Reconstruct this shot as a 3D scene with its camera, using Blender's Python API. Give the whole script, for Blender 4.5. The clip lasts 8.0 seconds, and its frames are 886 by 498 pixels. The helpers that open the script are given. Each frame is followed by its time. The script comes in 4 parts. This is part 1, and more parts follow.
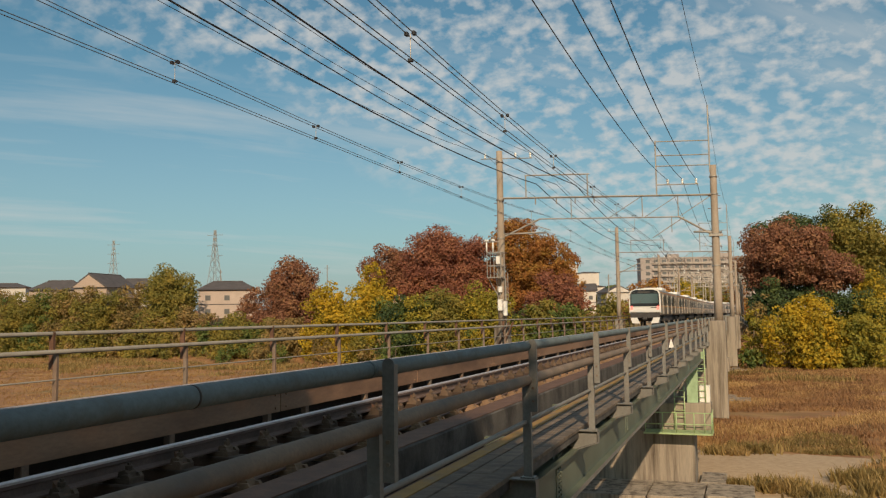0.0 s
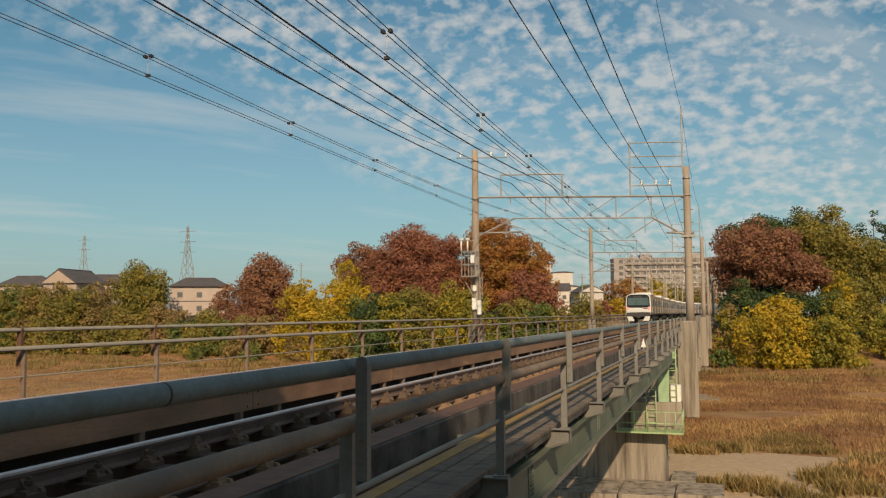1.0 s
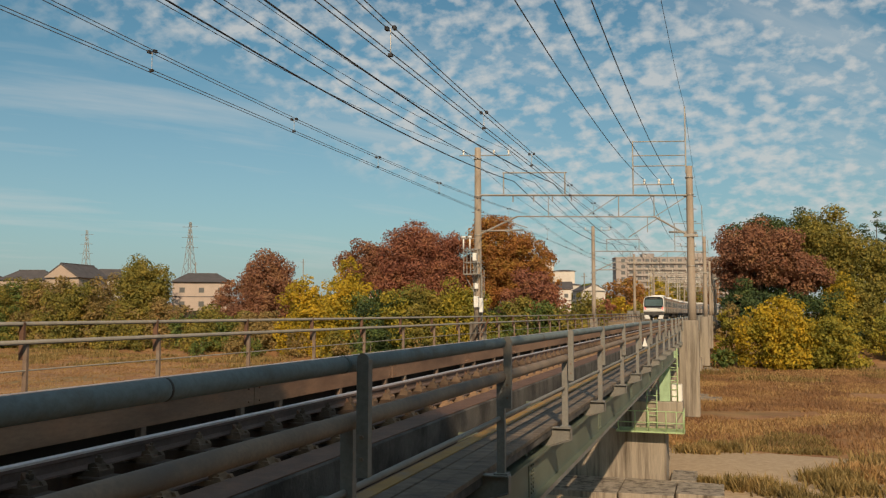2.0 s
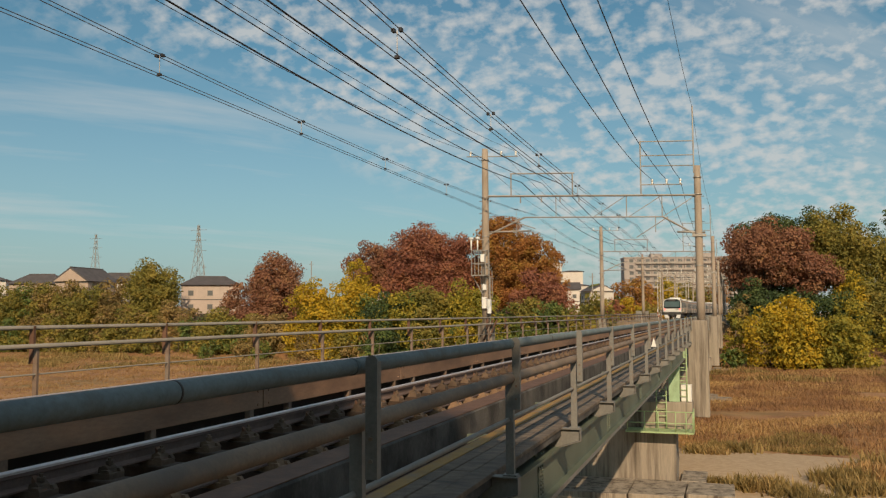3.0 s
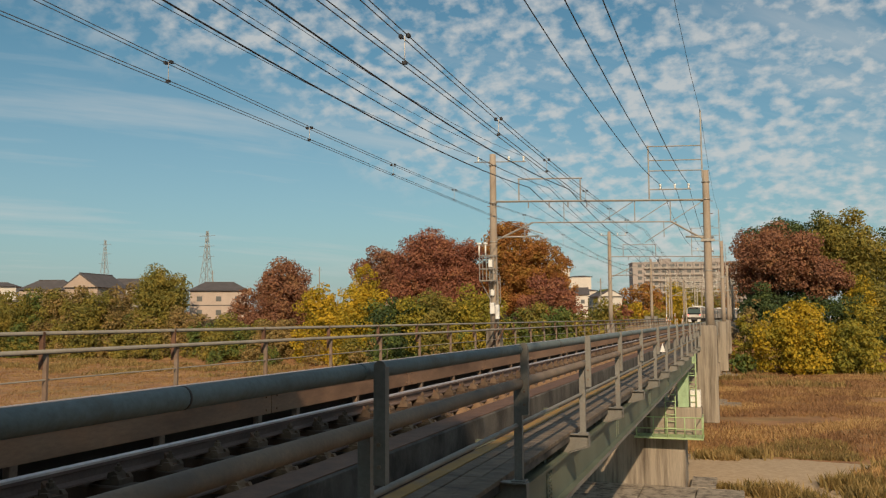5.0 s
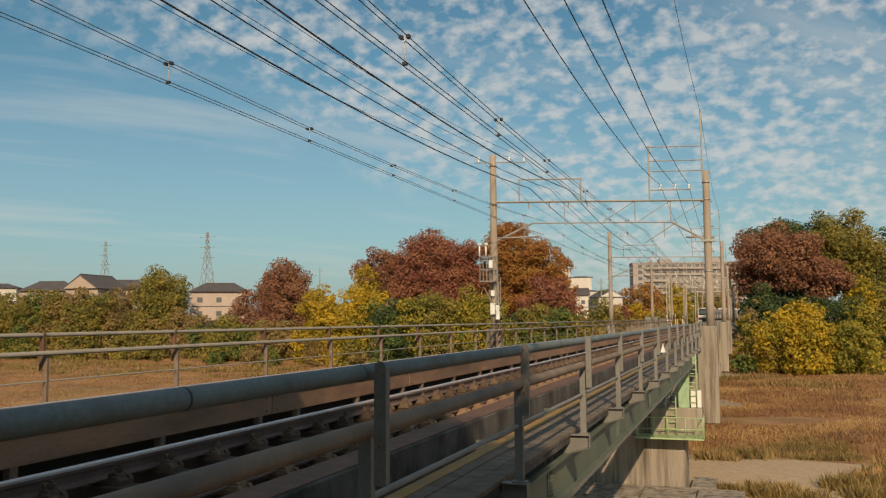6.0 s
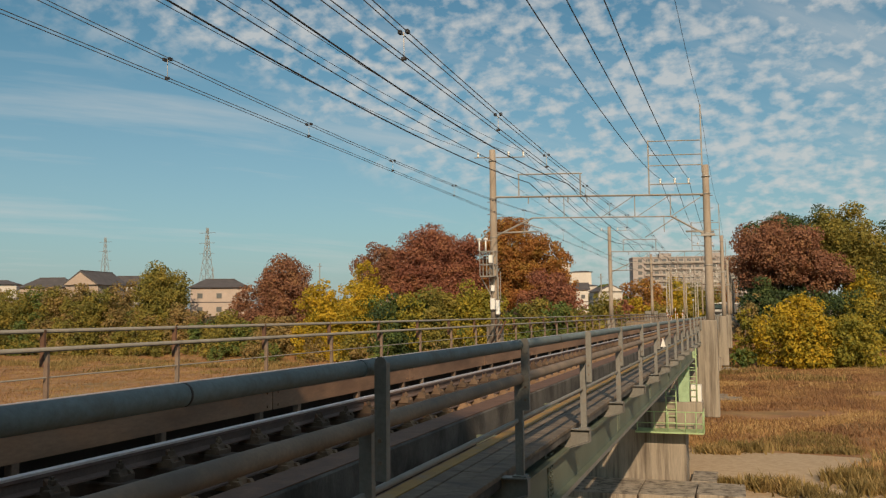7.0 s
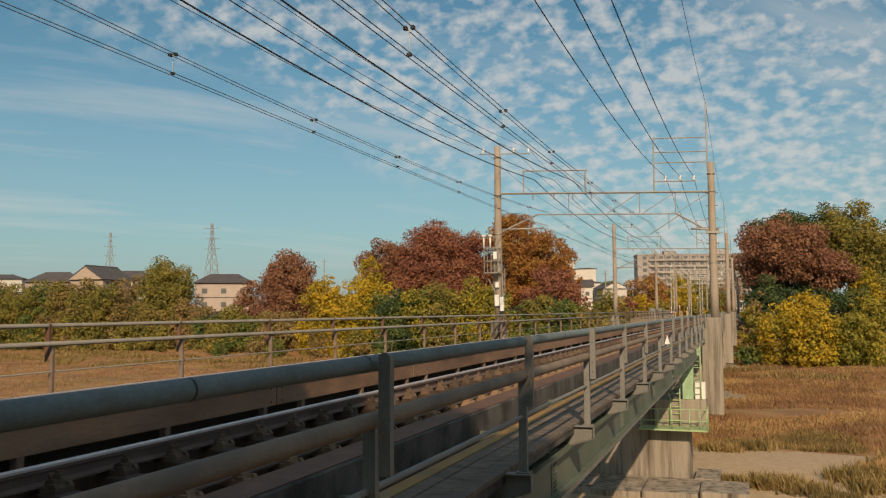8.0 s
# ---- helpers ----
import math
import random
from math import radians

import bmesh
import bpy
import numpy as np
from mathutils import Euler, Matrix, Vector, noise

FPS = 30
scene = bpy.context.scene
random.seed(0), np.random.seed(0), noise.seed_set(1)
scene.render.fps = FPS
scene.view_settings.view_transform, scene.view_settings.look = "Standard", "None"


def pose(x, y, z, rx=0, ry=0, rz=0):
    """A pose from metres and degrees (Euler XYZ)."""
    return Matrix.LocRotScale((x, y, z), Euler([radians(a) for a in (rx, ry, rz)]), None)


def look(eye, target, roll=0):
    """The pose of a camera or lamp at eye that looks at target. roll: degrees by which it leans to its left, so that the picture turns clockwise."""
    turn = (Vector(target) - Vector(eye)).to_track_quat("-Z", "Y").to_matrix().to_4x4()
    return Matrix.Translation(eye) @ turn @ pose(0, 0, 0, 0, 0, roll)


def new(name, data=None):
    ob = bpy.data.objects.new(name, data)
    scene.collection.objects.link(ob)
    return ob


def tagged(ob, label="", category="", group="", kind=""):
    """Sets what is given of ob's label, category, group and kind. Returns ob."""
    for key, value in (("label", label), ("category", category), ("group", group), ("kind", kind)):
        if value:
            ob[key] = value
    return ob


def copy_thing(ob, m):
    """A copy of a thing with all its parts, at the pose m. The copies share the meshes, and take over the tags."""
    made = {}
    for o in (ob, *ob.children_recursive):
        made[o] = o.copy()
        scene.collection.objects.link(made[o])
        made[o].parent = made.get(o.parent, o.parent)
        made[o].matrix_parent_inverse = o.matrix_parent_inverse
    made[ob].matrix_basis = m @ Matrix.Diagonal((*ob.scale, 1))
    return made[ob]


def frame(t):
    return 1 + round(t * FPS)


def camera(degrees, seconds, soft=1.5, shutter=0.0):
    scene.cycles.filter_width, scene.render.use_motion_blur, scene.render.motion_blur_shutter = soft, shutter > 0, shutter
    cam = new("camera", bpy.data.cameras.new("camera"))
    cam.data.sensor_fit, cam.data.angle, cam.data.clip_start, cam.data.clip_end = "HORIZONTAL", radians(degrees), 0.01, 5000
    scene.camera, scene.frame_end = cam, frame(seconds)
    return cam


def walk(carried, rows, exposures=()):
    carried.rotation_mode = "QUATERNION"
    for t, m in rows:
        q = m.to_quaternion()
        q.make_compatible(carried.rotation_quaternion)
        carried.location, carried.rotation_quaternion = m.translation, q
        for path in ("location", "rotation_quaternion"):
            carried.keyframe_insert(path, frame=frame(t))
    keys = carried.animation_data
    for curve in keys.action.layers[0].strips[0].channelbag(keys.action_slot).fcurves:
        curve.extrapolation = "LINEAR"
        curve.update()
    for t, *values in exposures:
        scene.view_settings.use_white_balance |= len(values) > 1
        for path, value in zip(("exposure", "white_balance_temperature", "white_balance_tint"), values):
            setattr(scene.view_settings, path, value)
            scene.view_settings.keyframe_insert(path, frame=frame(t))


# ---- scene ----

EYE = 7.75
cam = camera(55.45, 8.0, soft=1.25)
walk(cam, [
    (0.0, pose(0, 0, EYE, 94.588, 0.796, 19.798)),
    (0.5, pose(0, 0, EYE, 94.528, 0.768, 19.532)),
    (0.6, pose(0, 0, EYE, 94.515, 0.72, 19.34)),
    (0.7, pose(0, 0, EYE, 94.50, 0.55, 18.47)),
    (0.8, pose(0, 0, EYE, 94.49, 0.47, 18.26)),
    (1.0, pose(0, 0, EYE, 94.473, 0.423, 18.041)),
    (1.5, pose(0, 0, EYE, 94.329, -0.054, 17.909)),
    (3.0, pose(0, 0, EYE, 94.401, 0.287, 18.712)),
    (3.5, pose(0, 0, EYE, 94.509, 0.207, 18.903)),
    (4.0, pose(0, 0, EYE, 94.530, 0.288, 19.124)),
    (4.5, pose(0, 0, EYE, 94.675, 0.326, 19.232)),
    (6.0, pose(0, 0, EYE, 94.821, 0.427, 19.284)),
    (6.5, pose(0, 0, EYE, 94.660, 0.476, 19.347)),
    (7.0, pose(0, 0, EYE, 94.488, 0.626, 19.292)),
    (7.5, pose(0, 0, EYE, 94.358, 0.685, 19.512)),
    (8.0, pose(0, 0, EYE, 94.239, 0.352, 19.571)),
], exposures=[(0.0, -0.02), (8.0, -0.02)])

# ---- light: low warm sun from behind, over the right shoulder; thin cloud fields ----
TO_SUN = Vector((0.61, -1.57, 1.0)).normalized()
SUN_EL = math.asin(TO_SUN.z)
SUN_AZ = math.atan2(TO_SUN.x, TO_SUN.y)
sun = new("sun", bpy.data.lights.new("sun", "SUN"))
sun.data.energy, sun.data.angle, sun.data.color = 4.3, radians(0.6), (1.0, 0.75, 0.49)
sun.matrix_world = look((0, 0, 60), Vector((0, 0, 60)) - TO_SUN)


class Nodes:
    """Short hand for building a node tree."""

    def __init__(self, tree):
        self.tree = tree

    def add(self, kind, **inputs):
        n = self.tree.nodes.new(kind)
        for key, value in inputs.items():
            sock = n.inputs[int(key[1:])] if key[0] == "i" and key[1:].isdigit() else n.inputs[key.replace("_", " ")]
            if isinstance(value, bpy.types.NodeSocket):
                self.tree.links.new(value, sock)
            else:
                sock.default_value = value
        return n

    def math(self, op, a, b=0.0, clamp=False):
        n = self.add("ShaderNodeMath", i0=a, i1=b)
        n.operation, n.use_clamp = op, clamp
        return n.outputs[0]

    def mix(self, fac, a, b, blend="MIX"):
        n = self.tree.nodes.new("ShaderNodeMix")
        n.data_type, n.blend_type = "RGBA", blend
        for sock, value in ((n.inputs[0], fac), (n.inputs[6], a), (n.inputs[7], b)):
            if isinstance(value, bpy.types.NodeSocket):
                self.tree.links.new(value, sock)
            else:
                sock.default_value = value if not isinstance(value, tuple) else (*value, 1.0)[:4]
        return n.outputs[2]

    def ramp(self, fac, stops):
        n = self.add("ShaderNodeValToRGB", Fac=fac)
        el = n.color_ramp.elements
        while len(el) < len(stops):
            el.new(0.5)
        for e, (p, c) in zip(el, stops):
            e.position, e.color = p, (*c, 1.0) if len(c) == 3 else c
        return n.outputs[0]

    def noise(self, vec, scale, detail=4.0, rough=0.55):
        return self.add("ShaderNodeTexNoise", Vector=vec, Scale=scale, Detail=detail, Roughness=rough).outputs[0]


world = bpy.data.worlds.new("world")
scene.world = world
world.use_nodes = True
world.node_tree.nodes.clear()
N = Nodes(world.node_tree)
sky = N.add("ShaderNodeTexSky")
sky.sky_type, sky.sun_disc, sky.sun_elevation, sky.sun_rotation = "NISHITA", False, SUN_EL, SUN_AZ
sky.air_density, sky.dust_density, sky.ozone_density = 1.0, 1.0, 1.5
way = N.add("ShaderNodeTexCoord").outputs["Generated"]
sep = N.add("ShaderNodeSeparateXYZ", Vector=way)
up = N.math("ADD", N.math("MAXIMUM", sep.outputs[2], 0.0), 0.2)
px = N.math("DIVIDE", sep.outputs[0], up)
py = N.math("DIVIDE", sep.outputs[1], up)
flat = N.add("ShaderNodeCombineXYZ", X=px, Y=py).outputs[0]
# a field of small altocumulus puffs with a slanting edge
high = N.math("ADD", N.math("MAXIMUM", sep.outputs[2], 0.0), 0.45)
bent = N.add("ShaderNodeCombineXYZ", X=N.math("DIVIDE", sep.outputs[0], high), Y=N.math("DIVIDE", sep.outputs[1], high)).outputs[0]
puffs = N.noise(bent, 30.0, 6.0, 0.52)
groups = N.noise(bent, 5.0, 3.0, 0.5)
edge_ = N.math("ADD", N.math("SUBTRACT", px, N.math("MULTIPLY", py, 0.254)), 1.76)
cover = N.math("ADD", N.math("MULTIPLY", edge_, 2.6), N.math("MULTIPLY", N.math("SUBTRACT", groups, 0.5), 1.6), clamp=True)
shape = N.math("ADD", puffs, N.math("MULTIPLY", N.math("SUBTRACT", groups, 0.5), 0.42))
puff_mask = N.math("MULTIPLY", N.ramp(shape, [(0.42, (0, 0, 0)), (0.66, (1, 1, 1))]), cover)
# long thin streaks low over the horizon
turned = N.add("ShaderNodeMapping", Vector=flat, Rotation=(0, 0, radians(-46))).outputs[0]
turned = N.add("ShaderNodeMapping", Vector=turned, Location=(0.35, 0.2, 0.0), Scale=(0.34, 1.6, 1.0)).outputs[0]
streak = N.ramp(N.noise(turned, 1.5, 6.0, 0.6), [(0.52, (0, 0, 0)), (0.74, (1, 1, 1))])
cloud = N.math("MAXIMUM", N.math("MULTIPLY", puff_mask, 0.72), N.math("MULTIPLY", streak, 0.52))
low = N.ramp(sep.outputs[2], [(0.0, (1, 1, 1)), (0.10, (0.5, 0.5, 0.5)), (0.30, (0, 0, 0))])
tinted = N.mix(1.0, sky.outputs[0], (0.665, 0.99, 0.92), "MULTIPLY")
hazed = N.mix(N.math("MULTIPLY", low, 0.72), tinted, (4.2, 4.6, 5.25))
full = N.mix(cloud, hazed, (7.3, 7.2, 6.9))
bg = N.add("ShaderNodeBackground", Color=full, Strength=0.085)
N.add("ShaderNodeOutputWorld", Surface=bg.outputs[0])


# ---- materials ----
def matter(name, colour, rough=0.7, metal=0.0, vary=0.25, scale=3.0, stain=None, stain_scale=0.6, bump=0.25, grain=40.0,
           stretch=(1, 1, 1), per_piece=0.0, per_island=0.0, stain_at=(0.5, 0.7), gloss=0.5):
    """A surface with grain, broad variation, stains and fine relief, in object metres."""
    m = bpy.data.materials.new(name)
    m.use_nodes = True
    n = Nodes(m.node_tree)
    shader = m.node_tree.nodes["Principled BSDF"]
    geo = n.add("ShaderNodeNewGeometry")
    pos = n.add("ShaderNodeMapping", Vector=geo.outputs["Position"], Scale=stretch).outputs[0]
    broad = n.noise(pos, scale, 4.0)
    fine = n.noise(pos, grain, 3.0, 0.6)
    lo = tuple(c * (1 - vary) for c in colour)
    hi = tuple(min(1, c * (1 + vary)) for c in colour)
    col = n.ramp(broad, [(0.3, lo), (0.7, hi)])
    col = n.mix(0.35, col, n.ramp(fine, [(0.25, (0.25, 0.25, 0.25)), (0.75, (0.75, 0.75, 0.75))]), "OVERLAY")
    if stain:
        mask = n.ramp(n.noise(pos, stain_scale, 6.0, 0.65), [(stain_at[0], (0, 0, 0)), (stain_at[1], (1, 1, 1))])
        col = n.mix(mask, col, stain)
    if per_piece:
        rnd = n.add("ShaderNodeObjectInfo").outputs["Random"]
        hsv = n.add("ShaderNodeHueSaturation", Color=col, Value=n.math("ADD", n.math("MULTIPLY", rnd, per_piece), 1 - per_piece / 2))
        col = hsv.outputs[0]
    if per_island:
        rnd = geo.outputs["Random Per Island"]
        hsv = n.add("ShaderNodeHueSaturation", Color=col, Hue=n.math("ADD", n.math("MULTIPLY", rnd, 0.05), 0.475),
                    Value=n.math("ADD", n.math("MULTIPLY", rnd, per_island), 1 - per_island / 2))
        col = hsv.outputs[0]
    m.node_tree.links.new(col, shader.inputs["Base Color"])
    shader.inputs["Metallic"].default_value = metal
    shader.inputs["Specular IOR Level"].default_value = gloss
    m.node_tree.links.new(n.math("ADD", n.math("MULTIPLY", fine, 0.25), rough - 0.12, True), shader.inputs["Roughness"])
    if bump:
        b = n.add("ShaderNodeBump", Height=fine, Strength=bump, Distance=0.01)
        m.node_tree.links.new(b.outputs[0], shader.inputs["Normal"])
    return m


def foliage(name, a, b, c, patch_scale=0.32):
    """Leaves of mixed colour: each leaf its own shade, broad patches over the crown, some light through the leaf."""
    m = bpy.data.materials.new(name)
    m.use_nodes = True
    n = Nodes(m.node_tree)
    shader = m.node_tree.nodes["Principled BSDF"]
    geo = n.add("ShaderNodeNewGeometry")
    patch = n.noise(geo.outputs["Position"], patch_scale, 3.0)
    mixv = n.math("ADD", n.math("MULTIPLY", patch, 1.7), n.math("MULTIPLY", geo.outputs["Random Per Island"], 0.3))
    col = n.ramp(n.math("SUBTRACT", mixv, 0.5), [(0.15, a), (0.5, b), (0.85, c)])
    hsv = n.add("ShaderNodeHueSaturation", Color=col,
                Value=n.math("ADD", n.math("MULTIPLY", geo.outputs["Random Per Island"], 0.4), 1.24))
    m.node_tree.links.new(hsv.outputs[0], shader.inputs["Base Color"])
    shader.inputs["Roughness"].default_value = 0.6
    shader.inputs["Specular IOR Level"].default_value = 0.25
    glow = n.add("ShaderNodeBsdfTranslucent", Color=hsv.outputs[0])
    both = n.add("ShaderNodeMixShader", i0=0.30, i1=shader.outputs[0], i2=glow.outputs[0])
    m.node_tree.links.new(both.outputs[0], m.node_tree.nodes["Material Output"].inputs["Surface"])
    return m


PIPE = matter("painted_pipe", (0.165, 0.205, 0.215), 0.7, 0.0, 0.15, 2.0, (0.13, 0.12, 0.10), 3.0, 0.15, stain_at=(0.55, 0.8), gloss=0.15)
PIPE_OLD = matter("weathered_pipe", (0.225, 0.17, 0.125), 0.75, 0.0, 0.2, 3.0, (0.15, 0.125, 0.105), 2.0, 0.2)
PIPE_GREY = matter("grey_pipe", (0.21, 0.20, 0.18), 0.6, 0.0, 0.15, 3.0, (0.2, 0.15, 0.1), 3.0, 0.15, stain_at=(0.58, 0.78))
POST = matter("weathered_post", (0.20, 0.195, 0.18), 0.6, 0.1, 0.15, 2.0, (0.24, 0.16, 0.10), 4.0, 0.15, stain_at=(0.58, 0.78))
RUST = matter("rusty_steel", (0.135, 0.07, 0.042), 0.8, 0.0, 0.3, 5.0, (0.10, 0.05, 0.03), 1.5, 0.3)
RUST_POST = matter("rusty_post", (0.185, 0.13, 0.095), 0.75, 0.0, 0.25, 5.0, (0.22, 0.19, 0.16), 1.5, 0.25)
RAIL_SIDE = matter("rail_side", (0.15, 0.105, 0.09), 0.75, 0.2, 0.2, 4.0)
RAIL_TOP = matter("rail_top", (0.62, 0.55, 0.54), 0.45, 0.6, 0.1, 6.0, bump=0.05)
BROWN = matter("brown_panel", (0.29, 0.175, 0.11), 0.7, 0.0, 0.15, 1.2, (0.13, 0.075, 0.05), 0.8, 0.15, stretch=(1, 0.3, 1), per_piece=0.12)
GREEN = matter("green_girder_paint", (0.125, 0.15, 0.115), 0.55, 0.0, 0.15, 1.0, (0.09, 0.10, 0.075), 0.9, 0.15, stretch=(1, 1, 0.35), stain_at=(0.5, 0.8))
BRIGHT_GREEN = matter("light_green_paint", (0.35, 0.47, 0.245), 0.5, 0.0, 0.12, 3.0, (0.25, 0.33, 0.2), 2.0, 0.1, stain_at=(0.6, 0.85))
# near-black that stands in for the shade under the guard beam
GAP_SHADE = matter("gap_shade_black", (0.022, 0.02, 0.018), 0.95, 0.0, 0.3, 3.0, bump=0.3)
# girder green made lighter, for the sun on end plates and stools
GREEN_LIT = matter("lit_girder_green", (0.33, 0.47, 0.29), 0.5, 0.0, 0.12, 3.0, (0.2, 0.28, 0.16), 2.0, 0.1, stain_at=(0.55, 0.8))
CONCRETE = matter("old_concrete", (0.32, 0.275, 0.22), 0.9, 0.0, 0.2, 1.6, (0.085, 0.066, 0.05), 2.2, 0.5, stretch=(1, 1, 0.06), stain_at=(0.46, 0.64))
CONCRETE_POLE = matter("pole_concrete", (0.34, 0.28, 0.22), 0.85, 0.0, 0.12, 2.0, (0.30, 0.23, 0.17), 1.2, 0.3, stretch=(1, 1, 0.3))
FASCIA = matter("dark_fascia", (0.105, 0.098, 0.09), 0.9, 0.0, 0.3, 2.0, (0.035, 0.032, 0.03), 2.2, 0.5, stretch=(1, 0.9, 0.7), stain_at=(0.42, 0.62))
PLANK = matter("grey_plank", (0.175, 0.135, 0.10), 0.9, 0.0, 0.3, 4.0, (0.085, 0.072, 0.06), 2.5, 0.5, stretch=(1.2, 2.5, 1), per_piece=0.3, stain_at=(0.48, 0.66))
YELLOW = matter("worn_yellow_paint", (0.31, 0.175, 0.035), 0.7, 0.0, 0.2, 3.0, (0.2, 0.15, 0.1), 2.5, 0.2)
SLEEPER = matter("sleeper", (0.062, 0.04, 0.028), 0.9, 0.0, 0.3, 4.0, (0.04, 0.028, 0.02), 2.0, 0.4, per_piece=0.25)
FASTENER_DARK = matter("rusty_fastening", (0.125, 0.085, 0.058), 0.85, 0.0, 0.35, 8.0, (0.05, 0.035, 0.025), 4.0, 0.3, per_piece=0.6)
FASTENER = matter("dusty_fastening", (0.24, 0.155, 0.095), 0.8, 0.0, 0.3, 8.0, (0.2, 0.12, 0.07), 4.0, 0.3, per_piece=0.3)
GALV = matter("galvanised", (0.36, 0.33, 0.29), 0.5, 0.5, 0.1, 4.0, bump=0.1)
# cool flat grey: distance haze is put into the pylons' colour
PYLON = matter("hazed_pylon_grey", (0.23, 0.25, 0.26), 0.7, 0.0, 0.05, 1.0, bump=0.0)
WIRE = matter("wire", (0.05, 0.05, 0.055), 0.6, 0.4, 0.1, 4.0, bump=0.0)
WIRE_COPPER = matter("old_copper_wire", (0.13, 0.115, 0.105), 0.6, 0.4, 0.1, 4.0, bump=0.0)
PORCELAIN = matter("porcelain", (0.85, 0.85, 0.82), 0.2, 0.0, 0.03, 4.0, bump=0.0)
WHITE = matter("white_paint", (0.78, 0.77, 0.73), 0.5, 0.0, 0.06, 2.0, (0.6, 0.56, 0.5), 1.5, 0.1, stain_at=(0.6, 0.9))
BARK = matter("bark", (0.11, 0.085, 0.06), 0.95, 0.0, 0.3, 3.0, bump=0.6, grain=20)


# ---- mesh tools ----
def box(bm, x0, x1, y0, y1, z0, z1):
    v = [bm.verts.new((x, y, z)) for z in (z0, z1) for x, y in ((x0, y0), (x1, y0), (x1, y1), (x0, y1))]
    for f in ((3, 2, 1, 0), (4, 5, 6, 7), (0, 1, 5, 4), (1, 2, 6, 5), (2, 3, 7, 6), (3, 0, 4, 7)):
        bm.faces.new([v[i] for i in f])


def tube(bm, points, r, n=8, closed_ends=True, r_end=None):
    """A round bar along a line of points, tapering to r_end."""
    pts = [Vector(p) for p in points]
    rings = []
    for i, p in enumerate(pts):
        d = (pts[min(i + 1, len(pts) - 1)] - pts[max(i - 1, 0)]).normalized()
        a = d.cross(Vector((0, 0, 1)) if abs(d.z) < 0.9 else Vector((0, 1, 0))).normalized()
        b = d.cross(a)
        rr = r if r_end is None else r + (r_end - r) * i / (len(pts) - 1)
        rings.append([bm.verts.new(p + (a * math.cos(2 * math.pi * k / n) + b * math.sin(2 * math.pi * k / n)) * rr) for k in range(n)])
    for q, s in zip(rings, rings[1:]):
        for k in range(n):
            f = bm.faces.new((q[k], q[(k + 1) % n], s[(k + 1) % n], s[k]))
            f.smooth = n > 6
    if closed_ends:
        bm.faces.new(rings[0][::-1])
        bm.faces.new(rings[-1])


def prism(bm, outline, y0, y1, axis="y"):
    """An outline (pairs) drawn out along y (pairs are x, z), x (pairs are y, z) or z (pairs are x, y)."""
    def at(p, d):
        return {"y": (p[0], d, p[1]), "x": (d, p[0], p[1]), "z": (p[0], p[1], d)}[axis]
    a = [bm.verts.new(at(p, y0)) for p in outline]
    b = [bm.verts.new(at(p, y1)) for p in outline]
    n = len(outline)
    for i in range(n):
        bm.faces.new((a[i], a[(i + 1) % n], b[(i + 1) % n], b[i]))
    bm.faces.new(a[::-1])
    bm.faces.new(b)


def mesh_of(name, bm, material):
    bmesh.ops.recalc_face_normals(bm, faces=bm.faces)
    me = bpy.data.meshes.new(name)
    bm.to_mesh(me)
    bm.free()
    for m in material if isinstance(material, (list, tuple)) else [material]:
        me.materials.append(m)
    return me


def part(name, bm, material, parent=None, label="", place=None):
    ob = new(name, mesh_of(name, bm, material) if isinstance(bm, bmesh.types.BMesh) else bm)
    ob.parent = parent
    if place is not None:
        ob.matrix_basis = place
    if label:
        ob["label"] = label
    return ob


def thing(name, label, category, place=None, group="", kind=""):
    ob = new(name)
    if place is not None:
        ob.matrix_basis = place
    return tagged(ob, label, category, group, kind)


def boxed(*dims, bevel=0.0):
    bm = bmesh.new()
    box(bm, *dims)
    if bevel:
        bmesh.ops.bevel(bm, geom=bm.edges[:], offset=bevel, segments=1, affect="EDGES")
    return bm


def bar(a, b, r, n=8):
    bm = bmesh.new()
    tube(bm, (a, b), r, n)
    return bm


# ---- ground ----
def bank(x, y):
    """How far beyond the foot of the far bank a place lies, in metres."""
    foot = 128 + 12 * math.sin(x * 0.03) + max(0.0, -x - 10) * 0.06
    return y - foot


def ground_height(x, y):
    t = min(1.0, max(0.0, bank(x, y) / 30))
    z = 4.2 * t * t * (3 - 2 * t)
    high = min(1.0, max(0.0, (bank(x, y) - 22) / 26)) * min(1.0, max(0.0, (-x - 25) / 30))
    z += 6.0 * high * high * (3 - 2 * high)
    near = min(1.0, max(0.0, (2.0 - y) / 14))
    z += 6.0 * near * near * (3 - 2 * near)
    return z + 0.22 * noise.noise((x * 0.12, y * 0.12, 0)) + 0.08 * noise.noise((x * 0.5, y * 0.5, 3))


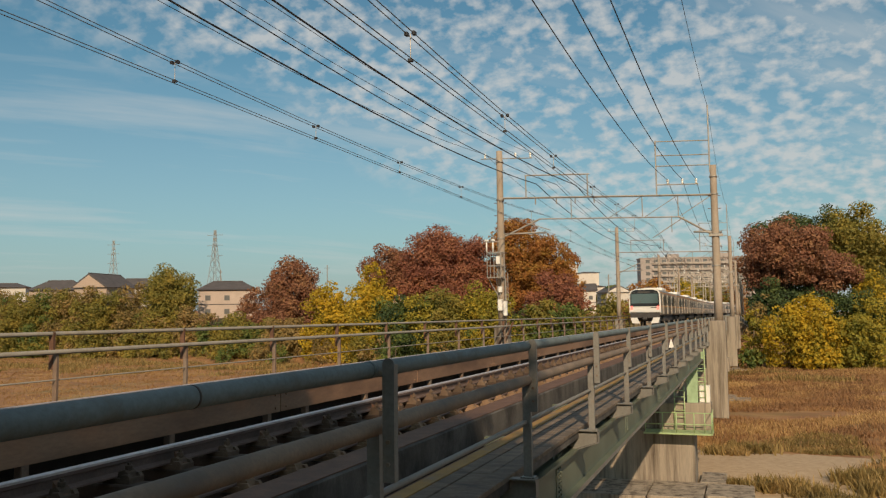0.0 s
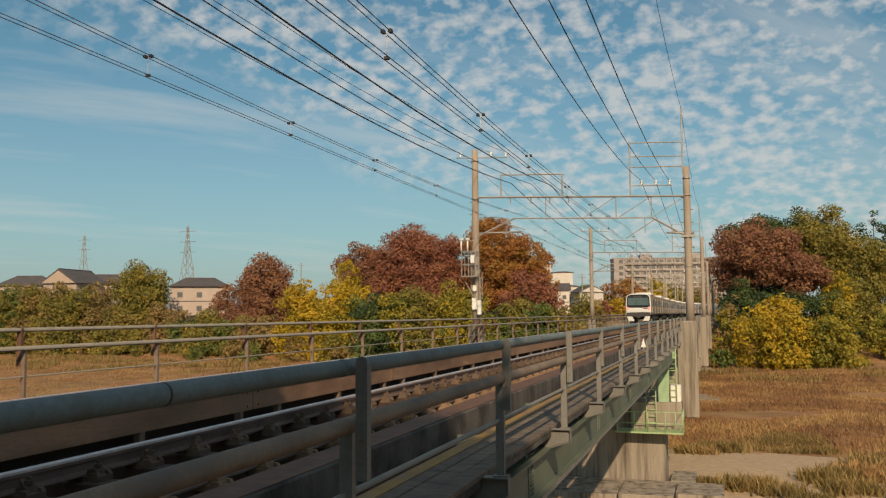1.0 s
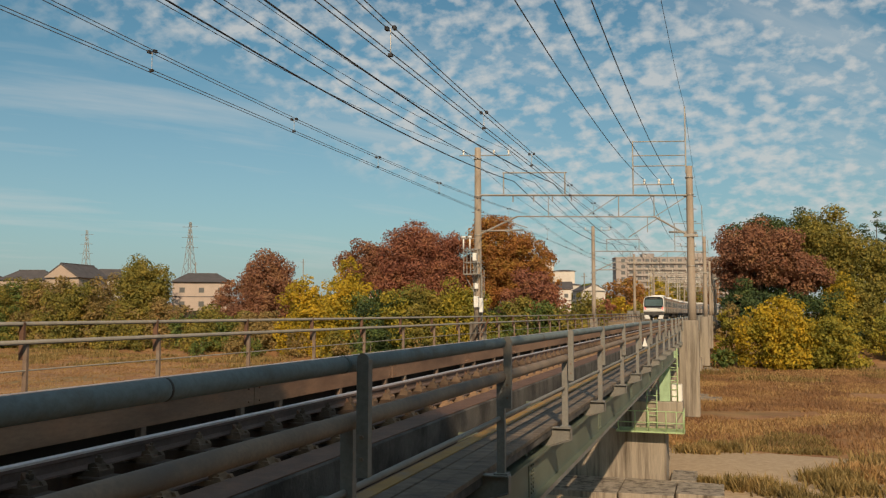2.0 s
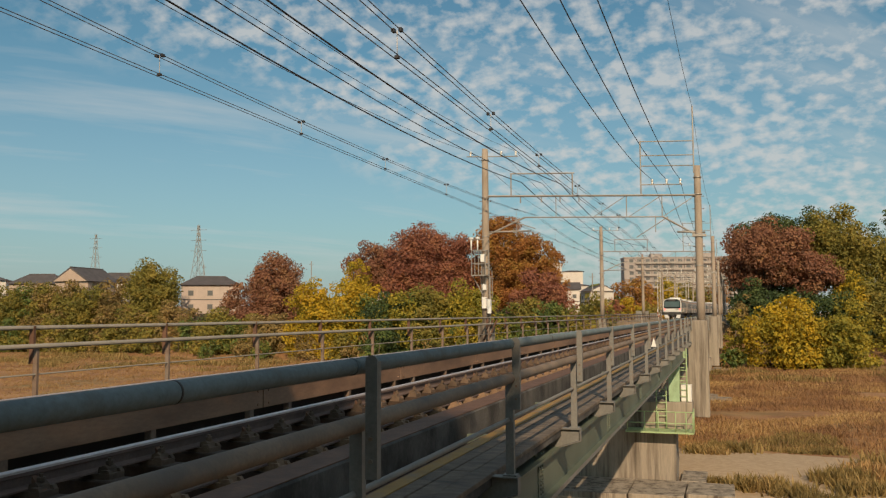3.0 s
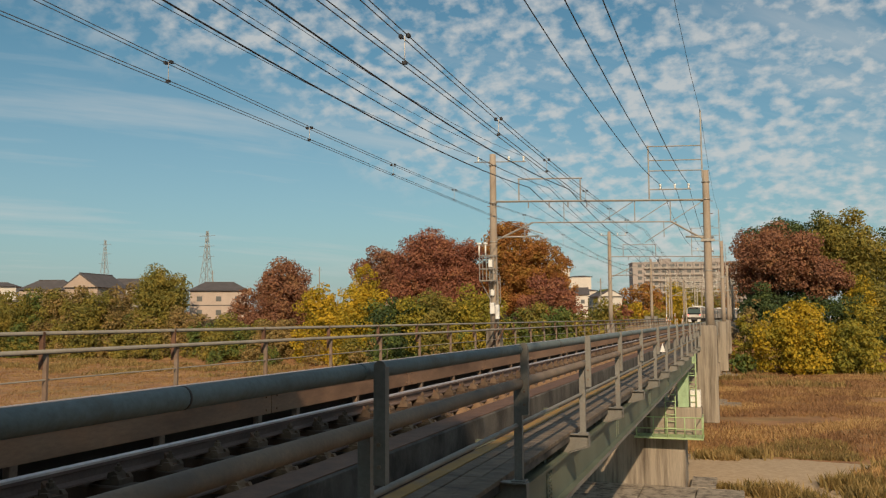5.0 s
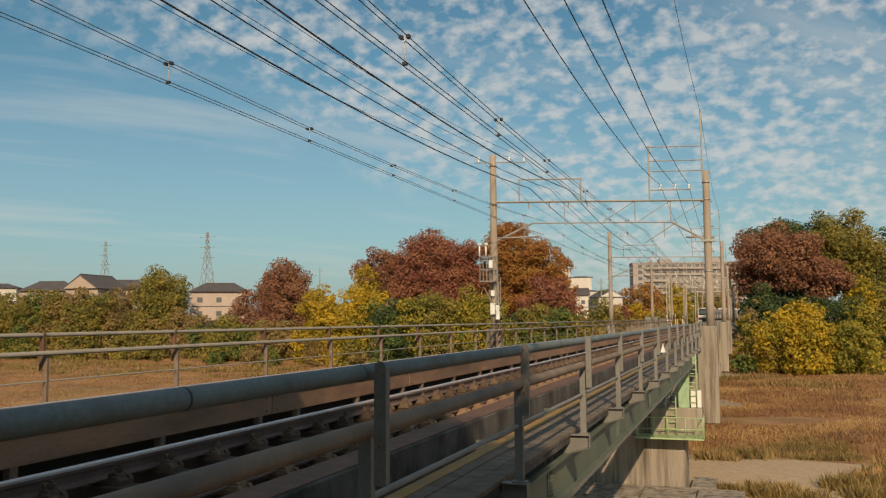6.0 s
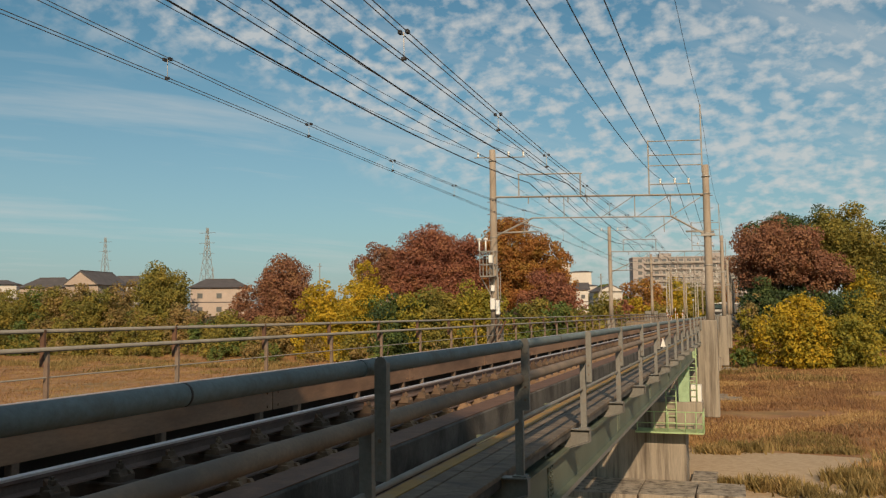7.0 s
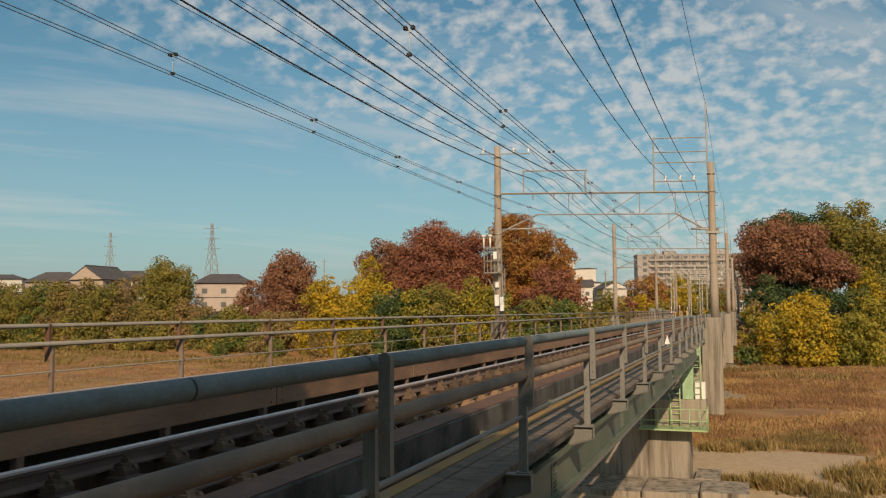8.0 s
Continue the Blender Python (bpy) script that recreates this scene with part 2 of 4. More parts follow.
def make_ground():
    xs = sorted(set([-2500, -1500, -900, -600, -420, -320, -260, -220] + list(range(-190, 60, 2)) + [70, 90, 120, 180, 260, 400, 700, 1500, 2500]))
    ys = sorted(set([-800, -300, -120, -60, -40, -30] + list(range(-24, 200, 2)) + [210, 230, 260, 300, 360, 450, 600, 900, 1500, 2600, 4000]))
    verts = [(x, y, ground_height(x, y)) for y in ys for x in xs]
    w = len(xs)
    faces = [(j * w + i, j * w + i + 1, (j + 1) * w + i + 1, (j + 1) * w + i) for j in range(len(ys) - 1) for i in range(w - 1)]
    me = bpy.data.meshes.new("ground")
    me.from_pydata(verts, [], faces)
    for p in me.polygons:
        p.use_smooth = True
    m = bpy.data.materials.new("river_ground")
    m.use_nodes = True
    n = Nodes(m.node_tree)
    shader = m.node_tree.nodes["Principled BSDF"]
    pos = n.add("ShaderNodeNewGeometry").outputs["Position"]
    s = n.add("ShaderNodeSeparateXYZ", Vector=pos)
    soil = n.ramp(n.noise(pos, 0.25, 6.0, 0.65), [(0.3, (0.17, 0.08, 0.035)), (0.5, (0.30, 0.155, 0.065)), (0.7, (0.40, 0.235, 0.10))])
    grass = n.ramp(n.noise(pos, 0.09, 4.0), [(0.52, (0, 0, 0)), (0.66, (1, 1, 1))])
    soil = n.mix(n.math("MULTIPLY", grass, 0.5), soil, (0.13, 0.13, 0.045))
    sand = n.ramp(n.noise(pos, 3.0, 8.0, 0.7), [(0.3, (0.35, 0.25, 0.155)), (0.7, (0.50, 0.38, 0.25))])
    edge = n.math("MULTIPLY", n.math("SUBTRACT", n.noise(pos, 0.22, 5.0), 0.5), 6.0)
    from_y = n.math("ADD", s.outputs[1], edge)
    strip = n.math("MULTIPLY", n.math("GREATER_THAN", from_y, 12.0), n.math("LESS_THAN", from_y, 50.5))
    col = n.mix(strip, soil, sand)
    m.node_tree.links.new(col, shader.inputs["Base Color"])
    shader.inputs["Roughness"].default_value = 0.95
    b = n.add("ShaderNodeBump", Height=n.noise(pos, 5.0, 6.0, 0.7), Strength=0.35, Distance=0.06)
    m.node_tree.links.new(b.outputs[0], shader.inputs["Normal"])
    me.materials.append(m)
    tagged(new("ground", me), "dry river bed of sand and brown grass", "ground", kind="structure")


make_ground()


# ---- the two bridges ----
RAIL_Z, FAR_RAIL_Z, WALK_Z = 6.72, 6.60, 6.39
TRACK_X, FAR_X = -4.03, -9.0
CURVE_FROM, CURVE_K = 180.0, 0.00128
SKEW = 2.5 / 10.1


def curve_x(y):
    """How far the line has swung to the right at y."""
    d = max(0.0, min(y, 330.0) - CURVE_FROM)
    return CURVE_K * d * d + max(0.0, y - 330.0) * 2 * CURVE_K * 150


def curve_yaw(y):
    return -math.degrees(math.atan(2 * CURVE_K * max(0.0, min(y, 330.0) - CURVE_FROM)))


def rail_bm(x, z, ys):
    """A flat-bottomed rail along y, 0.14 m high, following the curve; its running surface is slot 1."""
    bm = bmesh.new()
    outline = [(-0.061, 0), (0.061, 0), (0.061, 0.012), (0.010, 0.03), (0.010, 0.085), (0.033, 0.094), (0.034, 0.118), (0.034, 0.134), (0.025, 0.14),
               (-0.025, 0.14), (-0.034, 0.134), (-0.034, 0.118), (-0.033, 0.094), (-0.010, 0.085), (-0.010, 0.03), (-0.061, 0.012)]
    rings = [[bm.verts.new((x + curve_x(y) + a, y, z - 0.14 + b)) for a, b in outline] for y in ys]
    for p, q in zip(rings, rings[1:]):
        for i in range(len(outline)):
            f = bm.faces.new((p[i], p[(i + 1) % 16], q[(i + 1) % 16], q[i]))
            f.material_index = 1 if 6 <= i <= 10 else 0
    bm.faces.new(rings[0])
    bm.faces.new(rings[-1])
    return bm


def angle_post(z0, z1, w=0.075, t=0.009, rounded=False):
    """An angle bar on end; rounded: its broad leg ends in a half circle."""
    bm = bmesh.new()
    if rounded:
        r = w / 2
        arc = [(r + r * math.cos(math.pi * k / 8), z1 - r + r * math.sin(math.pi * k / 8)) for k in range(9)]
        prism(bm, [(0, z0), (w, z0)] + arc, 0, t)
        box(bm, w - t, w, t + 0.001, 0.05, z0, z1 - r)
        box(bm, 0.002, t, t + 0.001, 0.03, z0, z1 - r)
    else:
        prism(bm, [(0, 0), (w, 0), (w, 0.05), (w - t, 0.05), (w - t, t), (0, t)], z0, z1, "z")
    return bm


def make_near_bridge():
    bridge = thing("girder_bridge", "green plate girder railway bridge with a side walkway", "bridge", kind="structure")
    for y0, y1, x0, x1, z0 in ((-6, 40.6, -5.95, -2.10, 5.62), (41.4, 80.6, -5.95, -2.10, 5.62), (81.4, 121.1, -5.95, -2.10, 5.62), (121.9, 150, -5.95, -2.10, 5.62)):
        for xf in (x0, x1):
            bm = bmesh.new()
            s = 1 if xf == x1 else -1
            top = 6.11
            box(bm, xf - 0.012, xf + 0.012, y0, y1, z0 + 0.03, top)
            box(bm, xf - 0.11, xf + 0.11, y0, y1, top, top + 0.03)
            box(bm, xf - 0.11, xf + 0.11, y0, y1, z0, z0 + 0.03)
            girder = part("girder", bm, GREEN, bridge)
            part("end_plate", boxed(xf - 0.11, xf + 0.11, y0 - 0.03, y0 - 0.002, z0, top + 0.03), GREEN_LIT, girder, "light green end plate")
            # pale strip on the bottom flange: its highlight is put into the colour
            if xf == x1:
                part("flange_highlight", boxed(xf + 0.112, xf + 0.118, y0, y1, z0 - 0.012, z0 + 0.045), POST, girder, "pale strip for the highlight on the flange edge")
            if xf == x1 and y0 < 50:
                for ys in [y0 + 4.18 + 5.7 * k for k in range(7)]:
                    part("splice_plate", boxed(xf + 0.012, xf + 0.024, ys - 0.13, ys + 0.13, z0 + 0.06, top - 0.04), GREEN, girder)
                    bm = bmesh.new()
                    for k in range(10):
                        for c in (-0.05, 0.05):
                            z = z0 + 0.10 + k * 0.05
                            tube(bm, ((xf + 0.02, ys + c, z), (xf + 0.04, ys + c, z)), 0.015, 6)
                    part("bolts", bm, GREEN, girder)
        bm = bmesh.new()
        y = y0 + 1
        while y < y1:
            box(bm, x0, x1, y, y + 0.08, z0 + 0.1, z0 + 0.75)
            y += 3.6
        part("cross_frame", bm, GREEN, bridge)
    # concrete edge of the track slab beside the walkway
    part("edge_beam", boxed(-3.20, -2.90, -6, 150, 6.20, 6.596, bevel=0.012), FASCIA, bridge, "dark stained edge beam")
    part("cover_plate", boxed(-3.24, -2.93, -6, 150, 6.598, 6.606), RUST, bridge, "rust-brown cover plate")
    part("kerb_strip", boxed(-2.60, -2.465, -6, 150, WALK_Z - 0.02, WALK_Z + 0.014), YELLOW, bridge, "worn yellow edge strip")
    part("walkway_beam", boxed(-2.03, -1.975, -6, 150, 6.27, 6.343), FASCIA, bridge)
    part("walkway_beam", boxed(-2.70, -2.64, -6, 150, 6.22, 6.36), RUST, bridge)
    bracket = bmesh.new()
    prism(bracket, [(-1.745, 6.352), (-2.13, 6.352), (-2.13, 6.10), (-1.745, 6.225)], -0.006, 0.006)
    box(bracket, -2.10, -1.735, -0.055, 0.055, 6.354, 6.366)
    prism(bracket, [(-1.745, 6.222), (-2.13, 6.097), (-2.13, 6.087), (-1.745, 6.212)], -0.05, 0.05)
    box(bracket, -1.742, -1.733, -0.05, 0.05, 6.215, 6.352)
    me = mesh_of("bracket", bracket, POST)
    for i in range(-3, 46):
        part("bracket", me, None, bridge, place=pose(0, 3.957 + 3.16 * i, 0))
    plank = mesh_of("plank", boxed(-0.090, 0.090, 0.006, 3.154, -0.045, 0, bevel=0.005), PLANK)
    for i in range(-3, 46):
        for k in range(3):
            part("plank", plank, None, bridge, place=pose(-2.052 - 0.186 * k, 3.957 + 3.16 * i, WALK_Z + random.uniform(-0.006, 0.006), 0, random.uniform(-0.8, 0.8), 0))
    return bridge


def make_near_railing():
    railing = thing("railing", "weathered grey pipe railing along the bridge walkway", "railing")
    def run(name, x, z, r, material, label=""):
        bm = bmesh.new()
        tube(bm, [(x, -5.52 + 3.16 * k, z) for k in range(50)], r, 20, False)
        return part(name, bm, material, railing, label)

    run("top_rail", -1.80, 7.488, 0.041, PIPE, "thick blue-grey top pipe")
    run("middle_rail", -1.80, 7.196, 0.044, PIPE_OLD)
    run("lower_rail", -1.83, 6.838, 0.019, PIPE_GREY)
    collar = bmesh.new()
    tube(collar, ((-1.80, -0.018, 7.488), (-1.80, 0.018, 7.488)), 0.0435, 20)
    collar_me = mesh_of("collar", collar, PIPE)
    joint = bmesh.new()
    tube(joint, ((-1.80, -0.006, 7.488), (-1.80, 0.006, 7.488)), 0.0418, 20)
    joint_me = mesh_of("joint", joint, FASCIA)
    upper = mesh_of("upper_post", angle_post(6.93, 7.546, 0.064, 0.012, True), POST)
    lower = mesh_of("lower_post", angle_post(6.367, 7.165, 0.07), POST)
    foot = mesh_of("foot_plate", boxed(-0.02, 0.10, -0.04, 0.07, 6.367, 6.379), POST)
    bolt = bmesh.new()
    tube(bolt, ((0.032, -0.012, 0), (0.032, 0.02, 0)), 0.011, 6)
    bolt_me = mesh_of("bolt", bolt, RUST_POST)
    for i in range(-3, 46):
        y = 3.957 + 3.16 * i
        post = part("post", upper, None, railing, place=pose(-1.772, y, 0, random.uniform(-0.4, 0.4), random.uniform(-0.3, 0.3), 0))
        low_post = part("lower_post", lower, None, railing, place=pose(-1.852, y + 0.014, 0))
        part("foot_plate", foot, None, low_post)
        for z in (7.02, 7.13):
            part("bolt", bolt_me, None, post, place=pose(0, 0, z))
        for d in (-0.07, 0.09):
            part("collar", collar_me, None, railing, place=pose(0, y + d, 0))
        if i % 2:
            part("joint", joint_me, None, railing, place=pose(0, y + 1.65, 0))
    return railing


def fastener_mesh(material):
    """A tie plate with two humped clips, their bolts and coiled washers."""
    bm = bmesh.new()
    box(bm, -0.19, 0.19, -0.085, 0.085, -0.182, -0.142)
    for s in (-1, 1):
        prism(bm, [(s * 0.055, -0.142), (s * 0.155, -0.142), (s * 0.145, -0.105), (s * 0.115, -0.085), (s * 0.065, -0.10)], -0.05, 0.05)
        for d in (-0.065, 0.065):
            prism(bm, [(s * 0.10, -0.142), (s * 0.19, -0.142), (s * 0.17, -0.115), (s * 0.11, -0.118)], d - 0.018, d + 0.018)
        tube(bm, ((s * 0.12, 0.0, -0.14), (s * 0.12, 0.0, -0.035)), 0.015, 6)
        tube(bm, ((s * 0.12, 0.0, -0.088), (s * 0.12, 0.0, -0.056)), 0.030, 6)
    return mesh_of("fastener", bm, material)


def make_tracks():
    ys = [-6, 60, 120, 150, 180] + [180 + 8 * k for k in range(1, 26)]
    near = thing("railway_track", "rusty rails with shiny tops on the near bridge", "track")
    dusty, rusty = fastener_mesh(FASTENER), fastener_mesh(FASTENER_DARK)
    for x in (TRACK_X - 0.5335, TRACK_X + 0.5335):
        part("rail", rail_bm(x, RAIL_Z, ys), [RAIL_SIDE, RAIL_TOP], near)
    # timber sleepers on the girders, and fastenings
    timber = mesh_of("sleeper", boxed(-1.02, 0.80, -0.11, 0.11, -0.38, -0.182, bevel=0.01), SLEEPER)
    brace = bmesh.new()
    prism(brace, [(0.065, -0.15), (0.17, -0.15), (0.065, -0.05)], -0.022, 0.022)
    brace_me = mesh_of("rail_brace", brace, RUST)
    for i in range(110):
        part("sleeper", timber, None, near, place=pose(TRACK_X + random.uniform(-0.03, 0.03), -0.58 + 0.65 * i, RAIL_Z, 0, 0, random.uniform(-0.6, 0.6)))
    for x in (TRACK_X - 0.5335, TRACK_X + 0.5335):
        for i in range(60):
            part("fastener", dusty if x > TRACK_X else rusty, None, near, place=pose(x, -0.58 + 0.65 * i + random.uniform(-0.03, 0.03), RAIL_Z, 0, 0, random.uniform(-4, 4)))
    for i in range(30):
        part("rail_brace", brace_me, None, near, place=pose(TRACK_X - 0.5335, -0.58 + 1.3 * i, RAIL_Z))
    bm = bmesh.new()
    for i in range(110, 245):
        y = -0.58 + 0.65 * i
        box(bm, TRACK_X - 1.02, TRACK_X + 0.80, y - 0.11, y + 0.11, RAIL_Z - 0.38, RAIL_Z - 0.182)
    tagged(part("sleeper_row", bm, SLEEPER, near), kind="stuff")
    bm = bmesh.new()
    for x in (TRACK_X - 0.5335, TRACK_X + 0.5335):
        for i in range(60, 240):
            y = -0.58 + 0.65 * i
            box(bm, x - 0.13, x + 0.13, y - 0.05, y + 0.05, RAIL_Z - 0.16, RAIL_Z - 0.09)
    tagged(part("fastening_strip", bm, FASTENER, near), kind="stuff")
    far = thing("railway_track", "rusty rails of the second line", "track")
    for x in (FAR_X - 0.5335, FAR_X + 0.5335):
        part("rail", rail_bm(x, FAR_RAIL_Z, ys), [RAIL_SIDE, RAIL_TOP], far)
    bm = bmesh.new()
    for i in range(230):
        y = -5 + 0.66 * i
        box(bm, FAR_X - 1.0, FAR_X + 1.0, y - 0.1, y + 0.1, FAR_RAIL_Z - 0.32, FAR_RAIL_Z - 0.142)
    tagged(part("sleeper_row", bm, SLEEPER, far), kind="stuff")


def make_guard_beam():
    """The brown panel beam that runs on short feet beyond the near track."""
    wall = thing("guard_beam", "brown steel panel beam on short feet beside the track", "barrier")
    panel = bmesh.new()
    box(panel, -0.02, 0.02, 0.01, 4.35, 6.672, 6.915)
    box(panel, -0.10, 0.05, 0.01, 4.35, 6.915, 6.93)
    for y in (0.12, 4.24):
        for z in (6.72, 6.87):
            tube(panel, ((0.015, y, z), (0.035, y, z)), 0.014, 6)
    me = mesh_of("panel", panel, BROWN)
    foot = mesh_of("foot", boxed(-0.06, 0.015, -0.04, 0.04, 6.05, 6.72, bevel=0.006), RUST_POST)
    for i in range(-2, 34):
        y = 5.03 + 4.36 * i
        part("panel", me, None, wall, place=pose(-5.2, y - 0.65, 0))
        for d in (0.0, 1.74, 3.48):
            part("foot", foot, None, wall, place=pose(-5.2, y + d, 0))
    # added dark backing: puts shade into the gap below the panels
    part("gap_backing", boxed(-5.80, -5.34, -6, 150, 6.1, 6.74), GAP_SHADE, wall, "black backing for the shade under the panels")
    part("base_channel", boxed(-5.30, -5.12, -6, 150, 6.05, 6.2), RUST, wall)


def make_far_bridge():
    bridge = thing("girder_bridge", "second girder bridge carrying the far track", "bridge", kind="structure")
    for xf in (-10.3, -7.7):
        bm = bmesh.new()
        box(bm, xf - 0.015, xf + 0.015, -6, 150, 4.4, 6.02)
        box(bm, xf - 0.2, xf + 0.2, -6, 150, 6.02, 6.06)
        box(bm, xf - 0.2, xf + 0.2, -6, 150, 4.37, 4.4)
        part("girder", bm, GREEN, bridge)
    part("deck_plate", boxed(-10.4, -7.6, -6, 150, 6.08, 6.27), RUST, bridge)
    part("walkway", boxed(-11.0, -10.42, -6, 150, 6.1, 6.16), PLANK, bridge)
    railing = thing("railing", "rusty grey pipe railing of the second bridge", "railing")
    part("top_rail", bar((-11.07, -6, 7.553), (-11.07, 150, 7.553), 0.036, 12), PIPE_GREY, railing)
    part("middle_rail", bar((-10.95, -6, 7.247), (-10.95, 150, 7.247), 0.041, 12), PIPE_GREY, railing)
    part("lower_rail", bar((-10.98, -6, 6.78), (-10.98, 150, 6.78), 0.014, 8), PIPE_GREY, railing)
    upper = mesh_of("upper_post", angle_post(6.95, 7.58, 0.09), RUST)
    lower = mesh_of("lower_post", angle_post(6.05, 7.27, 0.085), RUST_POST)
    for i in range(-5, 40):
        y = 11.24 + 3.51 * i
        part("upper_post", upper, None, railing, place=pose(-11.12, y - 0.02, 0))
        part("post", lower, None, railing, place=pose(-11.035, y, 0, random.uniform(-0.6, 0.6), 0, 0))


def make_pier(y, full):
    pier = thing("pier", "stained concrete bridge pier", "pier", kind="structure")
    bm = boxed(-6.9, -2.46, y, y + 2.0, -0.6, 2.44, bevel=0.05)
    part("pier_shaft", bm, CONCRETE, pier, "rain-streaked concrete shaft")
    part("pier_head", boxed(-6.7, -1.72, y + 0.35, y + 2.2, 2.44, 3.66, bevel=0.03), CONCRETE, pier)
    part("pier_shaft", boxed(-10.9, -7.25, y, y + 2.0, -0.6, 4.2, bevel=0.05), CONCRETE, pier)
    for x0, x1, y0, y1 in ((-7.4, -4.3, -3.6, -0.1), (-4.25, -2.0, -3.4, -0.1), (-1.95, 0.0, -2.9, -0.2), (-2.3, -1.2, 0.0, 2.6)):
        part("apron_slab", boxed(x0, x1, y + y0, y + y1, -0.5, 0.20 + 0.03 * random.random(), bevel=0.02), CONCRETE, pier)
    for x in (-5.7, -2.52):
        part("bearing", boxed(x - 0.24, x + 0.24, y + 0.6, y + 1.4, 3.66, 5.61, bevel=0.01), GREEN_LIT, pier, "light green bearing stool")
    if full:
        part("plinth", boxed(-2.22, -1.76, y + 0.75, y + 1.4, 3.66, 4.42, bevel=0.02), WHITE, pier, "white painted block")
    bm = boxed(-1.92, -1.0, y + 2.0, y + 3.0, 2.82, 7.38, bevel=0.03)
    part("pole_pedestal", bm, CONCRETE, pier, "tall concrete column under the pole")
    part("corbel", boxed(-2.6, -1.925, y + 2.02, y + 2.98, 2.0, 3.6), CONCRETE, pier)
    part("pole_pedestal", boxed(-11.75, -11.05, y, y + 0.7, 2.6, 7.30, bevel=0.03), CONCRETE, pier)


def make_platform(y):
    """The green maintenance platform round the pier head, with its ladders."""
    p = thing("maintenance_platform", "light green steel platform with railing on the pier", "platform")
    part("floor", boxed(-4.6, -1.62, y - 0.9, y + 0.33, 2.40, 2.47), BRIGHT_GREEN, p)
    for x in (-4.5, -3.75, -3.15, -2.4, -1.95, -1.66):
        part("post", bar((x, y - 0.86, 2.47), (x, y - 0.86, 3.36), 0.026), BRIGHT_GREEN, p)
    part("post", bar((-1.66, y + 0.3, 2.47), (-1.66, y + 0.3, 3.4), 0.026), BRIGHT_GREEN, p)
    for z in (2.85, 3.35):
        bm = bmesh.new()
        tube(bm, ((-4.5, y - 0.86, z), (-1.66, y - 0.86, z), (-1.66, y + 0.3, z)), 0.024)
        part("rail", bm, BRIGHT_GREEN, p)
    ladder = thing("ladder", "light green steel ladder on the pier", "ladder", group="ladders")
    for x in (-3.30, -2.86):
        part("stile", bar((x, y + 0.2, 2.5), (x, y + 0.3, 4.45), 0.028), BRIGHT_GREEN, ladder)
    for k in range(6):
        part("rung", bar((-3.30, y + 0.22, 2.75 + 0.3 * k), (-2.86, y + 0.22, 2.75 + 0.3 * k), 0.018), BRIGHT_GREEN, ladder)
    ladder = thing("ladder", "tall light green ladder up to the walkway", "ladder", group="ladders")
    for x in (-2.30, -1.95):
        part("stile", bar((x, y + 0.7, 3.66), (x, y + 0.7, 6.3), 0.03), BRIGHT_GREEN, ladder)
    for k in range(8):
        part("rung", bar((-2.30, y + 0.7, 3.9 + 0.3 * k), (-1.95, y + 0.7, 3.9 + 0.3 * k), 0.018), BRIGHT_GREEN, ladder)
    for z in (4.6, 5.2, 5.8):
        part("side_bar", bar((-2.9, y + 0.9, z), (-1.9, y + 0.9, z), 0.02), BRIGHT_GREEN, ladder)


make_near_bridge()
bm_sign = bmesh.new()
prism(bm_sign, [(-0.10, 0.0), (0.10, 0.0), (0.0, 0.34)], -0.006, 0.006)
track_sign = thing("track_sign", "small white triangular lineside plate", "sign", pose(-2.72, 32.7, 6.40))
part("plate", bm_sign, WHITE, track_sign, place=pose(0, 0, 0.08))
part("stake", bar((0, 0.02, 0), (0, 0.02, 0.2), 0.015, 6), GALV, track_sign)
make_near_railing()
make_tracks()
make_guard_beam()
make_far_bridge()
for k, py_ in enumerate((40.0, 80.5, 121.0)):
    make_pier(py_, k == 0)
make_platform(40.0)
part("abutment", boxed(-12.5, -1.2, -12, -4, -1, 6.1), CONCRETE)
tagged(bpy.data.objects["abutment"], "concrete abutment at the bridge end", "abutment", kind="structure")
part("abutment_2", boxed(-12.5, -1.2, 148, 160, -1, 6.05), CONCRETE)
tagged(bpy.data.objects["abutment_2"], "concrete abutment on the far bank", "abutment", kind="structure")


def make_embankment():
    ys = [150 + 8 * k for k in range(40)]
    bm = bmesh.new()
    rows = []
    for y in ys:
        c = curve_x(y)
        rows.append([bm.verts.new((x + c, y, z)) for x, z in ((-24, 2.0), (-19.5, 6.2), (-1, 6.2), (3, 2.0))])
    for a, b in zip(rows, rows[1:]):
        for i in range(3):
            bm.faces.new((a[i], a[i + 1], b[i + 1], b[i]))
    bm.faces.new(rows[0])
    ob = part("embankment", bm, matter("track_bed", (0.22, 0.17, 0.12), 0.95, 0, 0.3, 0.8, (0.16, 0.15, 0.06), 0.3, 0.6, 8.0))
    tagged(ob, "gravel and weed railway embankment", "embankment", kind="structure")


make_embankment()


